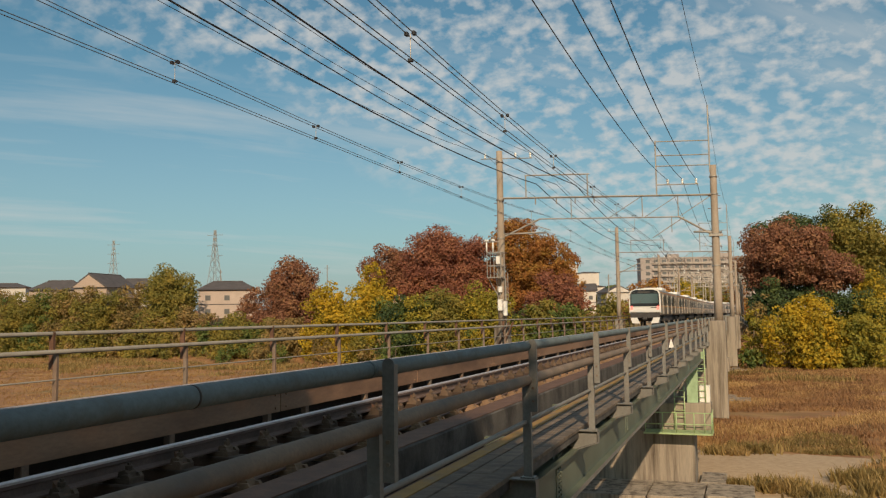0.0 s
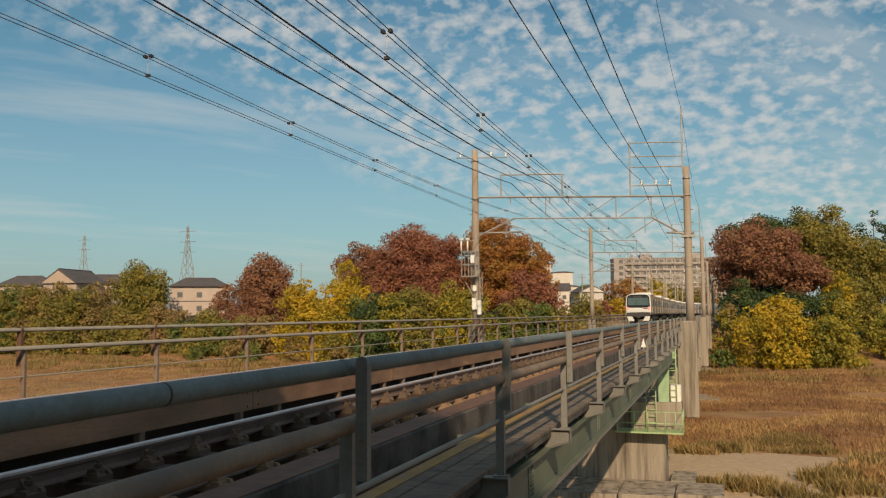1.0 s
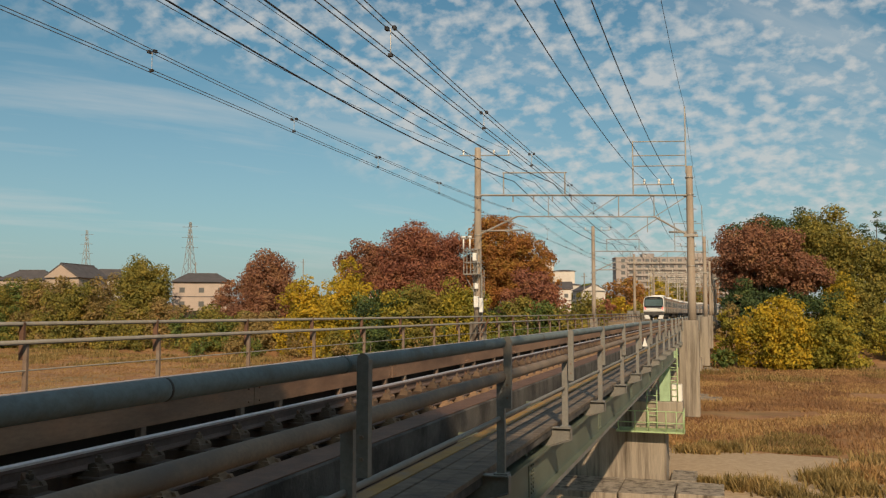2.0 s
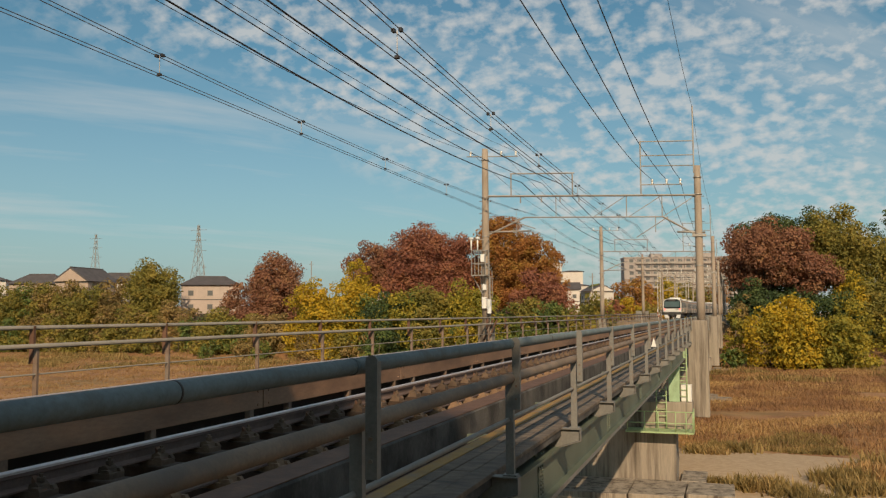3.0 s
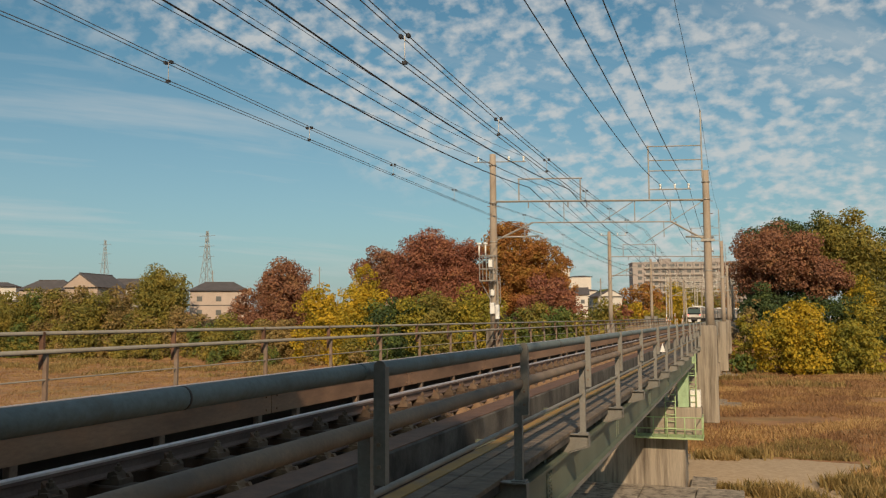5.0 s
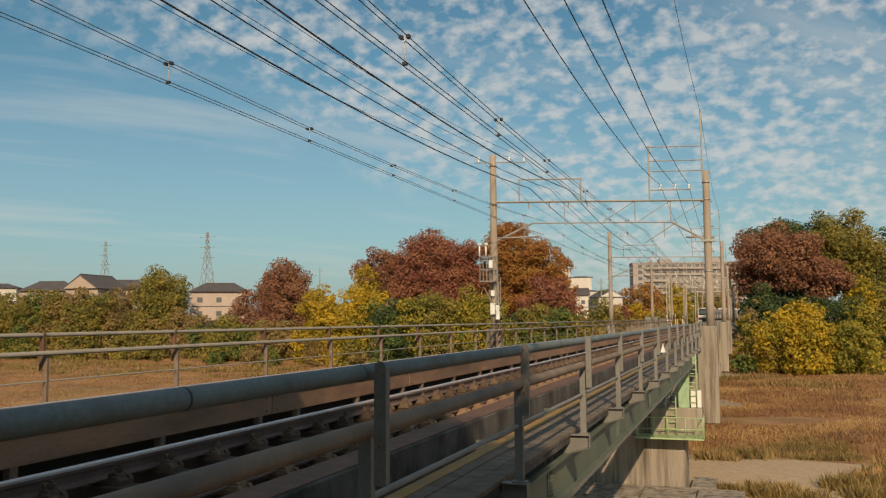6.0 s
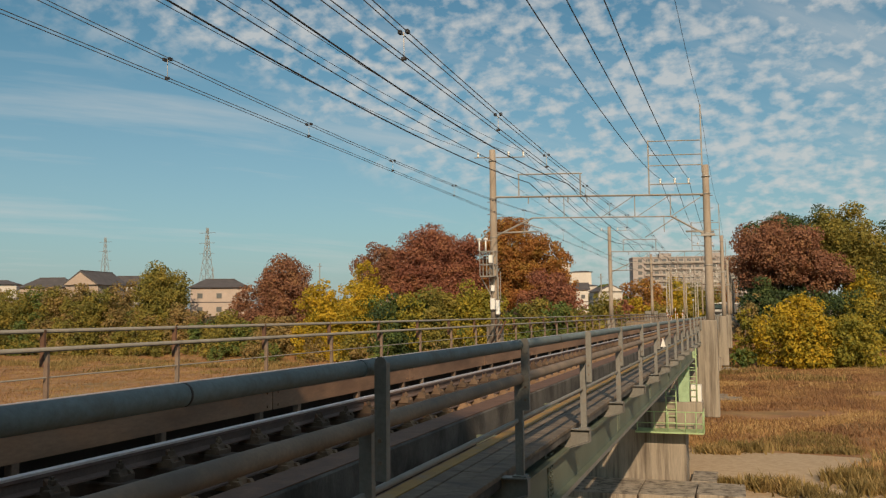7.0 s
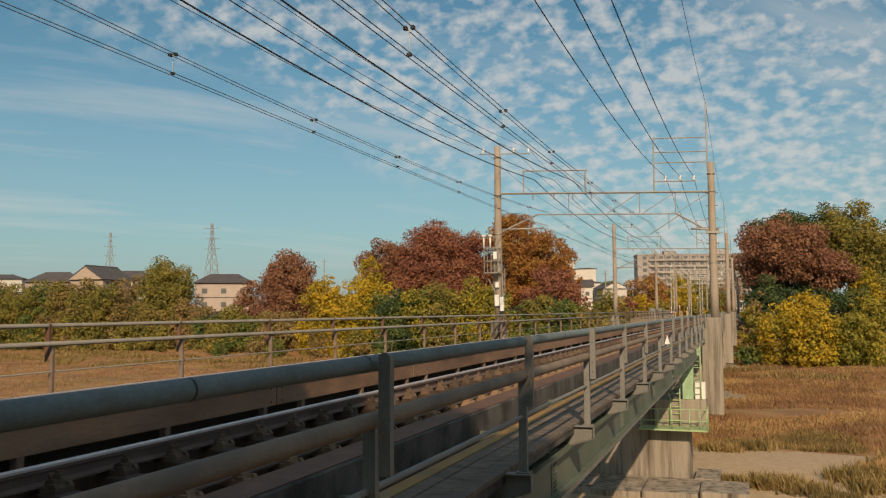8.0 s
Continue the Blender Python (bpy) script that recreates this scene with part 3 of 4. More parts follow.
def make_lineside():
    """Cabinets, marker posts and lamps beside the line beyond the bridge."""
    for x, y, w, h in ((-15.8, 166, 2.4, 1.9), (-14.6, 178, 1.6, 1.5), (-17.5, 186, 1.2, 1.7)):
        c = thing("relay_cabinet", "pale grey lineside relay cabinet", "cabinet", pose(x, y, 6.2), group="lineside cabinets")
        part("case", boxed(-w / 2, w / 2, -0.4, 0.4, 0.12, h, bevel=0.03), PIPE_GREY, c)
        part("plinth", boxed(-w / 2 - 0.1, w / 2 + 0.1, -0.5, 0.5, -0.1, 0.12), CONCRETE, c)
        for sx in (-1, 1):
            part("door", boxed(sx * w / 4 - w / 4 + 0.04, sx * w / 4 + w / 4 - 0.04, -0.42, -0.40, 0.2, h - 0.12), PIPE_GREY, c)
    for i, (x, y, h) in enumerate(((-13.4, 172, 2.3), (-13.9, 180, 1.4), (-12.6, 184, 2.6), (-12.9, 176, 1.3), (-14.4, 190, 1.5), (-13.0, 196, 1.4), (-12.2, 203, 2.2), (-12.8, 210, 1.4))):
        m = thing("marker_post", "white lineside marker post with orange band", "post", pose(x, y, 6.15), group="lineside posts")
        part("shaft", bar((0, 0, 0), (0, 0, h), 0.07, 8), WHITE, m)
        part("band", bar((0, 0, h * 0.55), (0, 0, h * 0.75), 0.078, 8), ORANGE_PAINT, m)
    for x, y in ((-16.2, 172), (-10.8 + 0.4, 214)):
        m = thing("lamp_post", "thin grey post with a white globe lamp", "lamp", pose(x, y, 6.15), group="lineside lamps")
        part("shaft", bar((0, 0, 0), (0, 0, 4.4), 0.06, 8), GALV, m)
        bm = bmesh.new()
        bmesh.ops.create_icosphere(bm, subdivisions=2, radius=0.24, matrix=Matrix.Translation((0, 0, 4.6)))
        part("globe", bm, WHITE, m)
    fence = thing("fence", "pale slatted fence beside the line", "fence", pose(-19.2, 150, 6.1))
    slat = mesh_of("slat", boxed(-0.06, 0.06, -0.02, 0.02, 0, 1.5), WALL_FENCE)
    for i in range(60):
        part("slat", slat, None, fence, place=pose(0, i * 0.9, 0, 0, 0, 90))
    for z in (0.4, 1.2):
        part("rail", boxed(0.03, 0.07, -0.3, 53.6, z, z + 0.08), WALL_FENCE, fence)


ORANGE_PAINT = matter("orange_marker_paint", (0.65, 0.20, 0.05), 0.6, 0.0, 0.1, 2.0, bump=0.05)
WALL_FENCE = matter("pale_fence_wood", (0.30, 0.25, 0.20), 0.85, 0.0, 0.15, 2.0, bump=0.2)
make_lineside()


# ---- overhead line ----
def make_portal(place, first=False):
    """Two concrete poles with a light lattice beam, cable frames and insulators."""
    p = thing("catenary_portal", "concrete poles with a thin steel beam over the tracks", "portal", place, group="catenary portals")

    def q(x, z, d=0.0):
        return (x, 40.35 + (x + 11.4) * SKEW + d, z)

    for x, z0, z1 in ((-11.4, 7.3, 16.0), (-1.3, 7.38, 14.95)):
        bm = bmesh.new()
        tube(bm, [q(x, z0 + (z1 - z0) * k / 6) for k in range(7)], 0.205, 14, True, 0.155)
        pole = part("pole", bm, CONCRETE_POLE, p, "tapered concrete pole")
        for z in (z0 + 0.5, 11.55, 13.5, z1 - 0.6, 10.0):
            part("band", bar(q(x, z), q(x, z + 0.06), 0.20, 14), GALV, pole)
        for k in range(9):
            z = z0 + 1.1 + 0.62 * k
            part("step_bolt", bar(q(x - 0.29, z), q(x + 0.29, z), 0.016, 5), RUST, pole)
    for d in (-0.09, 0.09):
        part("top_chord", bar(q(-11.4, 13.6, d), q(-1.3, 13.5, d), 0.04, 6), GALV, p)
    part("lower_chord", bar(q(-9.5, 12.52), q(-2.95, 12.45), 0.035, 6), GALV, p)
    for x0, z0, x1, z1, r in ((-9.5, 12.52, -11.35, 11.62, 0.05), (-2.95, 12.45, -1.35, 11.5, 0.05), (-6.2, 12.5, -4.7, 13.5, 0.02), (-4.55, 12.48, -3.0, 13.5, 0.02),
                              (-2.95, 12.46, -1.45, 13.45, 0.02), (-4.65, 12.48, -4.65, 13.5, 0.025), (-2.98, 12.46, -2.98, 13.5, 0.025), (-8.0, 12.5, -8.0, 13.55, 0.02)):
        part("brace", bar(q(x0, z0), q(x1, z1), r, 6), GALV, p)
    for x0, x1, z in ((-11.3, -9.2, 11.80), (-1.0, -2.3, 11.66)):
        part("arm", bar(q(x0, z), q(x1, z + 0.04), 0.045, 8), GALV, p)
    part("saddle", boxed(-1.6, -0.95, 42.62, 42.95, 11.45, 11.56), GALV, p)
    # cable frames over the beam
    for a, b in (((-10.15, 13.6), (-10.15, 14.72)), ((-7.2, 13.55), (-7.2, 14.7)), ((-10.2, 14.72), (-7.1, 14.7))):
        part("frame_bar", bar(q(*a), q(*b), 0.035, 6), GALV, p)
    for a, b in (((-3.95, 13.5), (-3.95, 16.25)), ((-1.45, 14.6), (-1.45, 17.95))):
        part("frame_post", bar(q(*a), q(*b), 0.035, 6), GALV, p)
    for z, x1 in ((16.2, -1.45), (15.5, -1.45), (14.98, -1.45), (14.05, -2.0)):
        part("rung", bar(q(-3.95, z), q(x1, z), 0.028, 6), GALV, p)
    part("insulator_bar", bar(q(-12.3, 15.62), q(-9.8, 15.60), 0.025, 6), GALV, p)
    bm = bmesh.new()
    tube(bm, ((0, 0, 0), (0, 0, 0.12)), 0.045, 8)
    tube(bm, ((0, 0, 0.12), (0, 0, 0.24)), 0.06, 8)
    ins = mesh_of("insulator", bm, PORCELAIN)
    for x, z in ((-12.1, 15.64), (-10.62, 15.64), (-9.9, 15.64), (-3.42, 14.08), (-2.74, 14.08), (-2.1, 14.08)):
        part("insulator", ins, None, p, "white porcelain insulator", pose(*q(x, z)))
    for x, yaw in ((-9.0, 1), (-4.2, -1)):
        part("registration_arm", bar(q(x - 1.5 * yaw, 12.45), q(x, 11.95 if x < -6 else 11.45), 0.025, 6), GALV, p)
        part("drop_bar", bar(q(x - 0.9 * yaw, 12.5), q(x - 0.9 * yaw, 11.7), 0.02, 6), GALV, p)
    # hangers for the feeder wires
    for x in (-9.7, -8.7, -7.8, -6.9):
        part("hanger", bar(q(x, 13.55), q(x, 13.25), 0.03, 6), GALV, p)
    if first:
        # signal box cage with sensors on the far pole
        cage = part("cage", boxed(-11.9, -11.2, 39.55, 40.1, 9.60, 9.65), GALV, p, "small white service cage")
        for x in (-11.9, -11.55, -11.2):
            for y in (39.55, 40.1):
                part("cage_post", bar((x, y, 9.6), (x, y, 10.85), 0.025, 6), GALV, cage)
        for z in (10.2, 10.85):
            bm = bmesh.new()
            tube(bm, ((-11.9, 39.55, z), (-11.2, 39.55, z), (-11.2, 40.1, z), (-11.9, 40.1, z), (-11.9, 39.55, z)), 0.025, 6)
            part("cage_rail", bm, GALV, cage)
        part("box", boxed(-11.52, -11.32, 39.75, 40.0, 10.28, 10.66, bevel=0.02), WHITE, p)
        part("box", boxed(-11.52, -11.28, 39.95, 40.12, 8.0, 8.55, bevel=0.02), WHITE, p)
        part("box", boxed(-11.48, -11.30, 39.95, 40.12, 8.9, 9.2, bevel=0.02), WHITE, p)
        part("conduit", bar((-11.15, 40.2, 7.3), (-11.15, 40.2, 9.6), 0.03, 6), GALV, p)
        part("conduit", bar((-11.62, 40.2, 9.6), (-11.55, 40.2, 8.5), 0.03, 6), GALV, p)
        bm = bmesh.new()
        tube(bm, ((-11.12, 39.95, 8.5), (-11.12, 39.95, 9.85), (-10.98, 39.95, 9.85), (-10.98, 39.95, 8.5), (-11.3, 39.95, 8.5)), 0.022, 6)
        part("side_frame", bm, GALV, p)
        part("box", boxed(-11.20, -11.02, 39.8, 39.98, 7.75, 8.45, bevel=0.02), WHITE, p)
        for x0, x1 in ((-11.95, -11.5), (-11.25, -11.42)):
            part("cage_leg", bar((x0, 39.9, 9.6), (x1, 40.05, 8.7), 0.025, 6), GALV, cage)
        for x0, x1 in ((-11.55, -10.95), (-11.3, -10.75)):
            part("base_strut", bar((x0, 39.9, 6.2), (x1, 39.95, 7.45), 0.045, 6), RUST, p)
        for x in (-12.05, -11.72):
            part("sensor_cap", bar((x, 40.0, 11.44), (x, 40.0, 11.52), 0.11, 10), WHITE, p)
            part("sensor", bar((x, 40.0, 10.9), (x, 40.0, 11.45), 0.04, 8), WHITE, p)
        part("sensor_bar", bar((-12.15, 40.0, 11.4), (-11.4, 40.0, 11.4), 0.025, 6), GALV, p)
    return p


make_portal(pose(0, 0, 0), True)
PORTALS = [-44.0, 0.0, 40.5, 81.0, 118.0, 153.0, 186.0, 217.0]
spare = make_portal(pose(0, 40.5, 0))
for dy in PORTALS[3:] + PORTALS[:1]:
    copy_thing(spare, pose(curve_x(40 + dy) if dy > 0 else 0, dy, 0))


def make_gantry(y, top, x0, x1):
    """A pale lattice gantry across the yard beyond the bridge."""
    c = curve_x(y)
    g = thing("lattice_gantry", "pale steel lattice gantry with insulators over the line", "gantry", pose(c, y, 0), group="lattice gantries")
    for x in (x0, x1):
        for d in (-0.35, 0.35):
            part("post", bar((x + d, 0, 6.1), (x + d, 0, top + 0.9), 0.09, 6), PORCELAIN_GREY, g)
        bm = bmesh.new()
        z = 6.4
        while z < top - 1.2:
            tube(bm, ((x - 0.35, 0, z), (x + 0.35, 0, z + 0.6), (x - 0.35, 0, z + 1.2)), 0.05, 4)
            z += 1.2
        part("lacing", bm, PORCELAIN_GREY, g)
    for z in (top - 1.0, top):
        part("chord", bar((x0, 0, z), (x1, 0, z), 0.09, 6), PORCELAIN_GREY, g)
    bm = bmesh.new()
    n = int((x1 - x0) / 1.0)
    for k in range(n):
        a, b = x0 + (x1 - x0) * k / n, x0 + (x1 - x0) * (k + 1) / n
        tube(bm, ((a, 0, top - 1.0), (b, 0, top)), 0.05, 4)
        tube(bm, ((b, 0, top), (b, 0, top - 1.0)), 0.05, 4)
    part("lattice", bm, PORCELAIN_GREY, g)
    for k in range(2, n, 3):
        x = x0 + (x1 - x0) * k / n
        part("hanger", bar((x, 0, top - 1.0), (x, 0, top - 2.3), 0.06, 5), PORCELAIN_GREY, g)
        part("insulator", bar((x, 0, top), (x, 0, top + 0.7), 0.10, 6), PORCELAIN, g)


PORCELAIN_GREY = matter("pale_gantry_paint", (0.50, 0.46, 0.40), 0.6, 0.0, 0.06, 2.0, bump=0.05)
make_gantry(206, 17.2, -16.5, -2.0)
make_gantry(228, 16.6, -16.0, 1.0)
make_gantry(248, 16.2, -17.0, 1.0)


def wire(name, label, x, z, sag, r, material=WIRE, twin=0.0):
    """A wire or a pair of wires from portal to portal, hanging by its sag."""
    bm = bmesh.new()
    for off in ((-twin / 2, twin / 2) if twin else (0,)):
        pts = []
        stops = [40.35 + (x + 11.4) * SKEW + d for d in PORTALS]
        for a, b in zip(stops, stops[1:]):
            for k in range(16):
                u = k / 16
                y = a + (b - a) * u
                pts.append((x + off + curve_x(y), y, z - 4 * sag * u * (1 - u)))
        pts.append((x + off + curve_x(stops[-1]), stops[-1], z))
        tube(bm, pts, r * 0.95, 5)
    ob = part(name, bm, material)
    tagged(ob, label, "wire", group="overhead wires")
    return ob


FAR_C, NEAR_C = -9.0, -4.2
wire("contact_wire", "paired contact wire over the far track", FAR_C, 11.79, 0.0, 0.0075, WIRE_COPPER, 0.12)
wire("messenger_wire", "paired messenger wire over the far track", FAR_C, 12.62, 0.55, 0.0075, WIRE_COPPER, 0.12)
wire("contact_wire", "paired contact wire over the near track", NEAR_C, 11.25, 0.0, 0.008, WIRE_COPPER, 0.10)
wire("messenger_wire", "paired messenger wire over the near track", NEAR_C, 12.05, 0.52, 0.008, WIRE_COPPER, 0.10)
for x, z, sag, r in ((-9.64, 14.28, 0.81, 0.022), (-8.66, 14.22, 0.85, 0.014), (-7.74, 14.16, 0.81, 0.022)):
    wire("feeder_cable", "thick dark feeder cable slung between portals", x, z, sag, r)
for x, z, sag, r in ((-12.1, 15.86, 1.0, 0.010), (-10.62, 15.86, 1.0, 0.009), (-9.9, 15.86, 1.0, 0.009), (-3.42, 14.30, 0.95, 0.013), (-2.74, 14.30, 0.95, 0.013), (-2.1, 14.30, 0.95, 0.013), (-1.45, 17.9, 1.0, 0.009)):
    wire("line_wire", "thin wire on porcelain insulators", x, z, sag, r)


def make_droppers(x, zc, zm, sag, ys):
    for y in ys:
        a = 40.35 + (x + 11.4) * SKEW
        span, start = (44.0, a - 44.0) if y < a else (40.5, a)
        u = (y - start) / span
        zt = zm - 4 * sag * u * (1 - u)
        d = thing("dropper", "dropper with dark clamps between contact and messenger wires", "dropper", group="droppers")
        part("rod", bar((x, y, zc), (x, y, zt), 0.006, 5), GALV, d)
        for off in (-0.055, 0.055):
            part("clamp", boxed(x + off - 0.022, x + off + 0.022, y - 0.04, y + 0.04, zt - 0.025, zt + 0.025), WIRE, d)
        part("clamp", boxed(x - 0.03, x + 0.03, y - 0.03, y + 0.03, zc - 0.015, zc + 0.025), WIRE, d)


make_droppers(FAR_C, 11.80, 12.62, 0.55, (11.7, 16.7, 21.6, 27.0, 32, 37, 46, 52, 58, 64, 70))
make_droppers(NEAR_C, 11.25, 12.05, 0.52, (10.5, 15.3, 19.6, 25, 30, 35, 46, 52, 58, 64, 70))


# ---- trees and shrubs ----
LEAF = {
    "red": foliage("red_leaves", (0.155, 0.062, 0.043), (0.215, 0.088, 0.054), (0.245, 0.115, 0.056)),
    "brown": foliage("brown_leaves", (0.15, 0.072, 0.046), (0.20, 0.095, 0.056), (0.23, 0.125, 0.06)),
    "orange": foliage("orange_leaves", (0.19, 0.076, 0.028), (0.265, 0.122, 0.033), (0.26, 0.165, 0.036)),
    "yellow": foliage("yellow_leaves", (0.17, 0.15, 0.020), (0.30, 0.215, 0.02), (0.39, 0.255, 0.018)),
    "olive": foliage("olive_leaves", (0.10, 0.10, 0.028), (0.165, 0.145, 0.032), (0.235, 0.175, 0.036)),
    "green": foliage("green_leaves", (0.05, 0.08, 0.026), (0.095, 0.125, 0.032), (0.17, 0.16, 0.034)),
    "dark": foliage("dark_green_leaves", (0.03, 0.05, 0.022), (0.05, 0.075, 0.028), (0.08, 0.10, 0.03)),
    "dry": foliage("dry_grass", (0.22, 0.125, 0.052), (0.32, 0.20, 0.085), (0.40, 0.275, 0.12), 0.08),
    "field": foliage("field_grass", (0.17, 0.092, 0.040), (0.25, 0.148, 0.062), (0.30, 0.20, 0.085), 0.10),
    "russet": foliage("russet_weeds", (0.16, 0.088, 0.046), (0.22, 0.122, 0.058), (0.31, 0.19, 0.082), 0.16),
    "lime": foliage("yellow_green_leaves", (0.13, 0.13, 0.024), (0.21, 0.18, 0.026), (0.30, 0.22, 0.026)),
    "weed": foliage("weeds", (0.125, 0.095, 0.038), (0.20, 0.145, 0.052), (0.28, 0.19, 0.078)),
}


def leaf_mesh(name, blobs, size, cover, material, rng):
    """Many small bent leaf clumps over the shells of the blobs (centre, radii)."""
    centres, normals = [], []
    for c, r in blobs:
        area = 4 * math.pi * ((r[0] * r[1] + r[0] * r[2] + r[1] * r[2]) / 3)
        count = max(12, int(cover * area / (size * size)))
        d = rng.normal(size=(count, 3))
        d /= np.linalg.norm(d, axis=1)[:, None]
        rad = 1 - 0.45 * rng.random(count) ** 2.2 + 0.10 * rng.normal(size=count)
        centres.append(np.array(c) + d * np.array(r) * rad[:, None])
        normals.append(d)
    c, d = np.concatenate(centres), np.concatenate(normals)
    n = d + rng.normal(size=d.shape) * 0.42 + np.array((0, 0, 0.25))
    n /= np.linalg.norm(n, axis=1)[:, None]
    a = np.cross(n, rng.normal(size=n.shape))
    a /= np.linalg.norm(a, axis=1)[:, None]
    b = np.cross(n, a)
    s = size * (0.45 + 0.75 * rng.random(len(c)))[:, None]
    k = len(c)
    fold = n * s * 0.22
    verts = np.stack([c - a * s * 0.62, c - b * s * 0.42 + fold, c + a * s * 0.62, c + b * s * 0.42 + fold], 1).reshape(-1, 3)
    idx = np.arange(k)[:, None] * 4
    faces = np.concatenate([idx + np.array((0, 1, 2)), idx + np.array((0, 2, 3))])
    me = bpy.data.meshes.new(name)
    me.from_pydata(verts.tolist(), [], faces.tolist())
    me.materials.append(material)
    return me


def crown_blobs(w, h, rng, lumps, depth=None, low=0.0):
    """Lumps that fill a rounded crown of width w and height h above z = low, with an uneven outline."""
    out = []
    for k in range(int(lumps * 1.9)):
        d = rng.normal(size=3)
        d /= np.linalg.norm(d)
        inner = k < lumps * 0.25
        f = rng.uniform(0.15, 0.45) if inner else rng.uniform(0.58, 0.93)
        rr = min(w, h) * (rng.uniform(0.16, 0.22) if inner else rng.uniform(0.075, 0.155))
        x, y, z = d[0] * w * 0.5 * f, d[1] * (depth or w) * 0.5 * f, d[2] * h * 0.5 * f
        if low < 1.6:
            z = abs(d[2]) * h * min(0.92, f + 0.08) - h / 2
        out.append(((x, y, low + h / 2 + z), (rr * 1.15, rr * 1.15, rr * 0.85)))
    return out


def make_tree(x, y, top, width, leaf, label, seed, low=None, lumps=34, size=0.42, cover=1.0, name="tree", depth=None, sink=0.0):
    rng = np.random.default_rng(seed)
    z0 = ground_height(x, y) - 0.15 - sink
    h = top - z0
    low = max(0.1, low - z0)
    t = thing(name, label, "tree" if name == "tree" else "shrub", pose(x, y, z0), group="trees and shrubs on the bank")
    blobs = crown_blobs(width, h - low, rng, lumps, depth, low)
    bm = bmesh.new()
    girth = max(0.06, 0.022 * h)
    tube(bm, [(0, 0, 0), (0.02 * h * rng.normal() * 0.5, 0, low * 0.6 + 0.3), (0.02 * h * rng.normal(), 0.02 * h * rng.normal(), low + (h - low) * 0.55)], girth, 7, True, girth * 0.4)
    for c, r in blobs[: 10 if name == "tree" else 4]:
        start = Vector((0, 0, low * 0.7 + (h - low) * 0.12 * rng.random()))
        end = Vector(c)
        tube(bm, [start, start.lerp(end, 0.5) + Vector((0, 0, -0.03 * h)), end], girth * 0.45, 5, True, girth * 0.12)
    part("trunk", bm, BARK, t)
    part("crown", leaf_mesh("crown", blobs, size, cover, LEAF[leaf], rng), None, t)
    return t


def make_far_bank():
    big = (
        (-58, 160, 26.0, 20, "red", "broad tree in deep red autumn leaf", 10.5, 90),
        (-50.5, 162, 24.6, 12, "red", "tall tree in deep red autumn leaf", 10.0, 50),
        (-69.5, 161, 23.0, 12, "brown", "tree turning from yellow to rust", 11.0, 40),
        (-68.0, 149, 19.3, 6.5, "yellow", "pale yellowing tree with thin crown", 8.0, 24),
        (-41.4, 158, 27.8, 12.5, "orange", "tall orange-brown autumn tree", 8.0, 60),
        (-35.2, 159, 24.2, 10, "orange", "orange-brown autumn tree with thick crown", 7.0, 46),
        (-31.8, 156, 18.6, 7.0, "orange", "small orange-brown autumn tree", 6.0, 30),
        (-32, 148, 16.4, 12, "red", "low red-brown autumn tree", 4.0, 50),
        (-86.2, 150, 20.6, 13.5, "brown", "brown autumn tree with round crown", 4.0, 92),
        (-93, 147, 14.2, 10, "brown", "russet bush beside a tree", 3.0, 34),
        (-113.5, 147, 19.4, 12.5, "olive", "olive green tree with thinning crown", 6.0, 54),
        (6.5, 160, 24.2, 16.5, "brown", "broad tree in brown-red autumn leaf", 11.5, 70),
        (13.2, 157, 18.5, 11, "brown", "spreading tree in brown-red autumn leaf", 10.0, 44),
        (18.6, 168, 27.2, 13, "olive", "tall olive tree with yellow patches", 10.0, 60),
        (26.0, 168, 22.4, 13, "olive", "olive tree on the bank", 5.0, 56),
        (19.6, 155, 14.5, 6.5, "yellow", "yellow-leaved tree under taller trees", 5.0, 30),
        (8.5, 186, 29.4, 17, "dark", "dark green evergreen tree", 8.0, 50),
        (3.2, 176, 24.5, 7, "dark", "dark evergreen behind the poles", 5.0, 40),
        (15.0, 184, 29.6, 9, "dark", "dark green evergreen tree", 8.0, 40),
        (30.5, 188, 28.6, 9, "dark", "dark pointed evergreen tree", 6.0, 30),
        (42.0, 180, 24.0, 16, "olive", "olive tree on the bank", 5.0, 44),
        (7.4, 127, 10.2, 14, "yellow", "round tree in bright yellow leaf", 1.0, 60),
        (14.0, 126.5, 7.4, 10.5, "lime", "yellow-green leafy tree on the bank", 0.3, 50),
    )
    for i, (x, y, top, w, leaf, label, low, lumps) in enumerate(big):
        make_tree(x, y, top, w, leaf, label, 100 + i, low, lumps)
    rng = random.Random(5)
    # thicket along the foot of the bank, both sides of the bridge
    kinds = (("olive", "olive green thicket shrub"), ("yellow", "shrub with yellow autumn leaves"), ("green", "green shrub in a thicket"), ("weed", "pale shrub turning yellow"), ("dark", "dark green shrub in a thicket"), ("lime", "yellow-green shrub in a thicket"))
    rows = []
    for px0, px1, step, top0, top1, pick in (
        (-175, -124, 4.0, 15.0, 17.2, (0, 0, 3)), (-128, -100, 3.6, 9, 11.5, (0, 2, 0, 3)), (-100, -72, 3.6, 7.5, 9.5, (2, 0, 3)),
        (-69, -56, 3.0, 12.5, 14.6, (1, 1, 1, 5)), (-57, -43, 3.0, 10.5, 12.3, (2, 0, 2, 4)), (-50, -34, 3.2, 11.5, 14, (5, 0, 5, 2)), (-34, -17, 3.2, 8.5, 12, (0, 2, 0))):
        x = px0
        while x < px1:
            rows.append((x + rng.uniform(-1, 1), rng.uniform(top0, top1), rng.choice(pick)))
            x += step
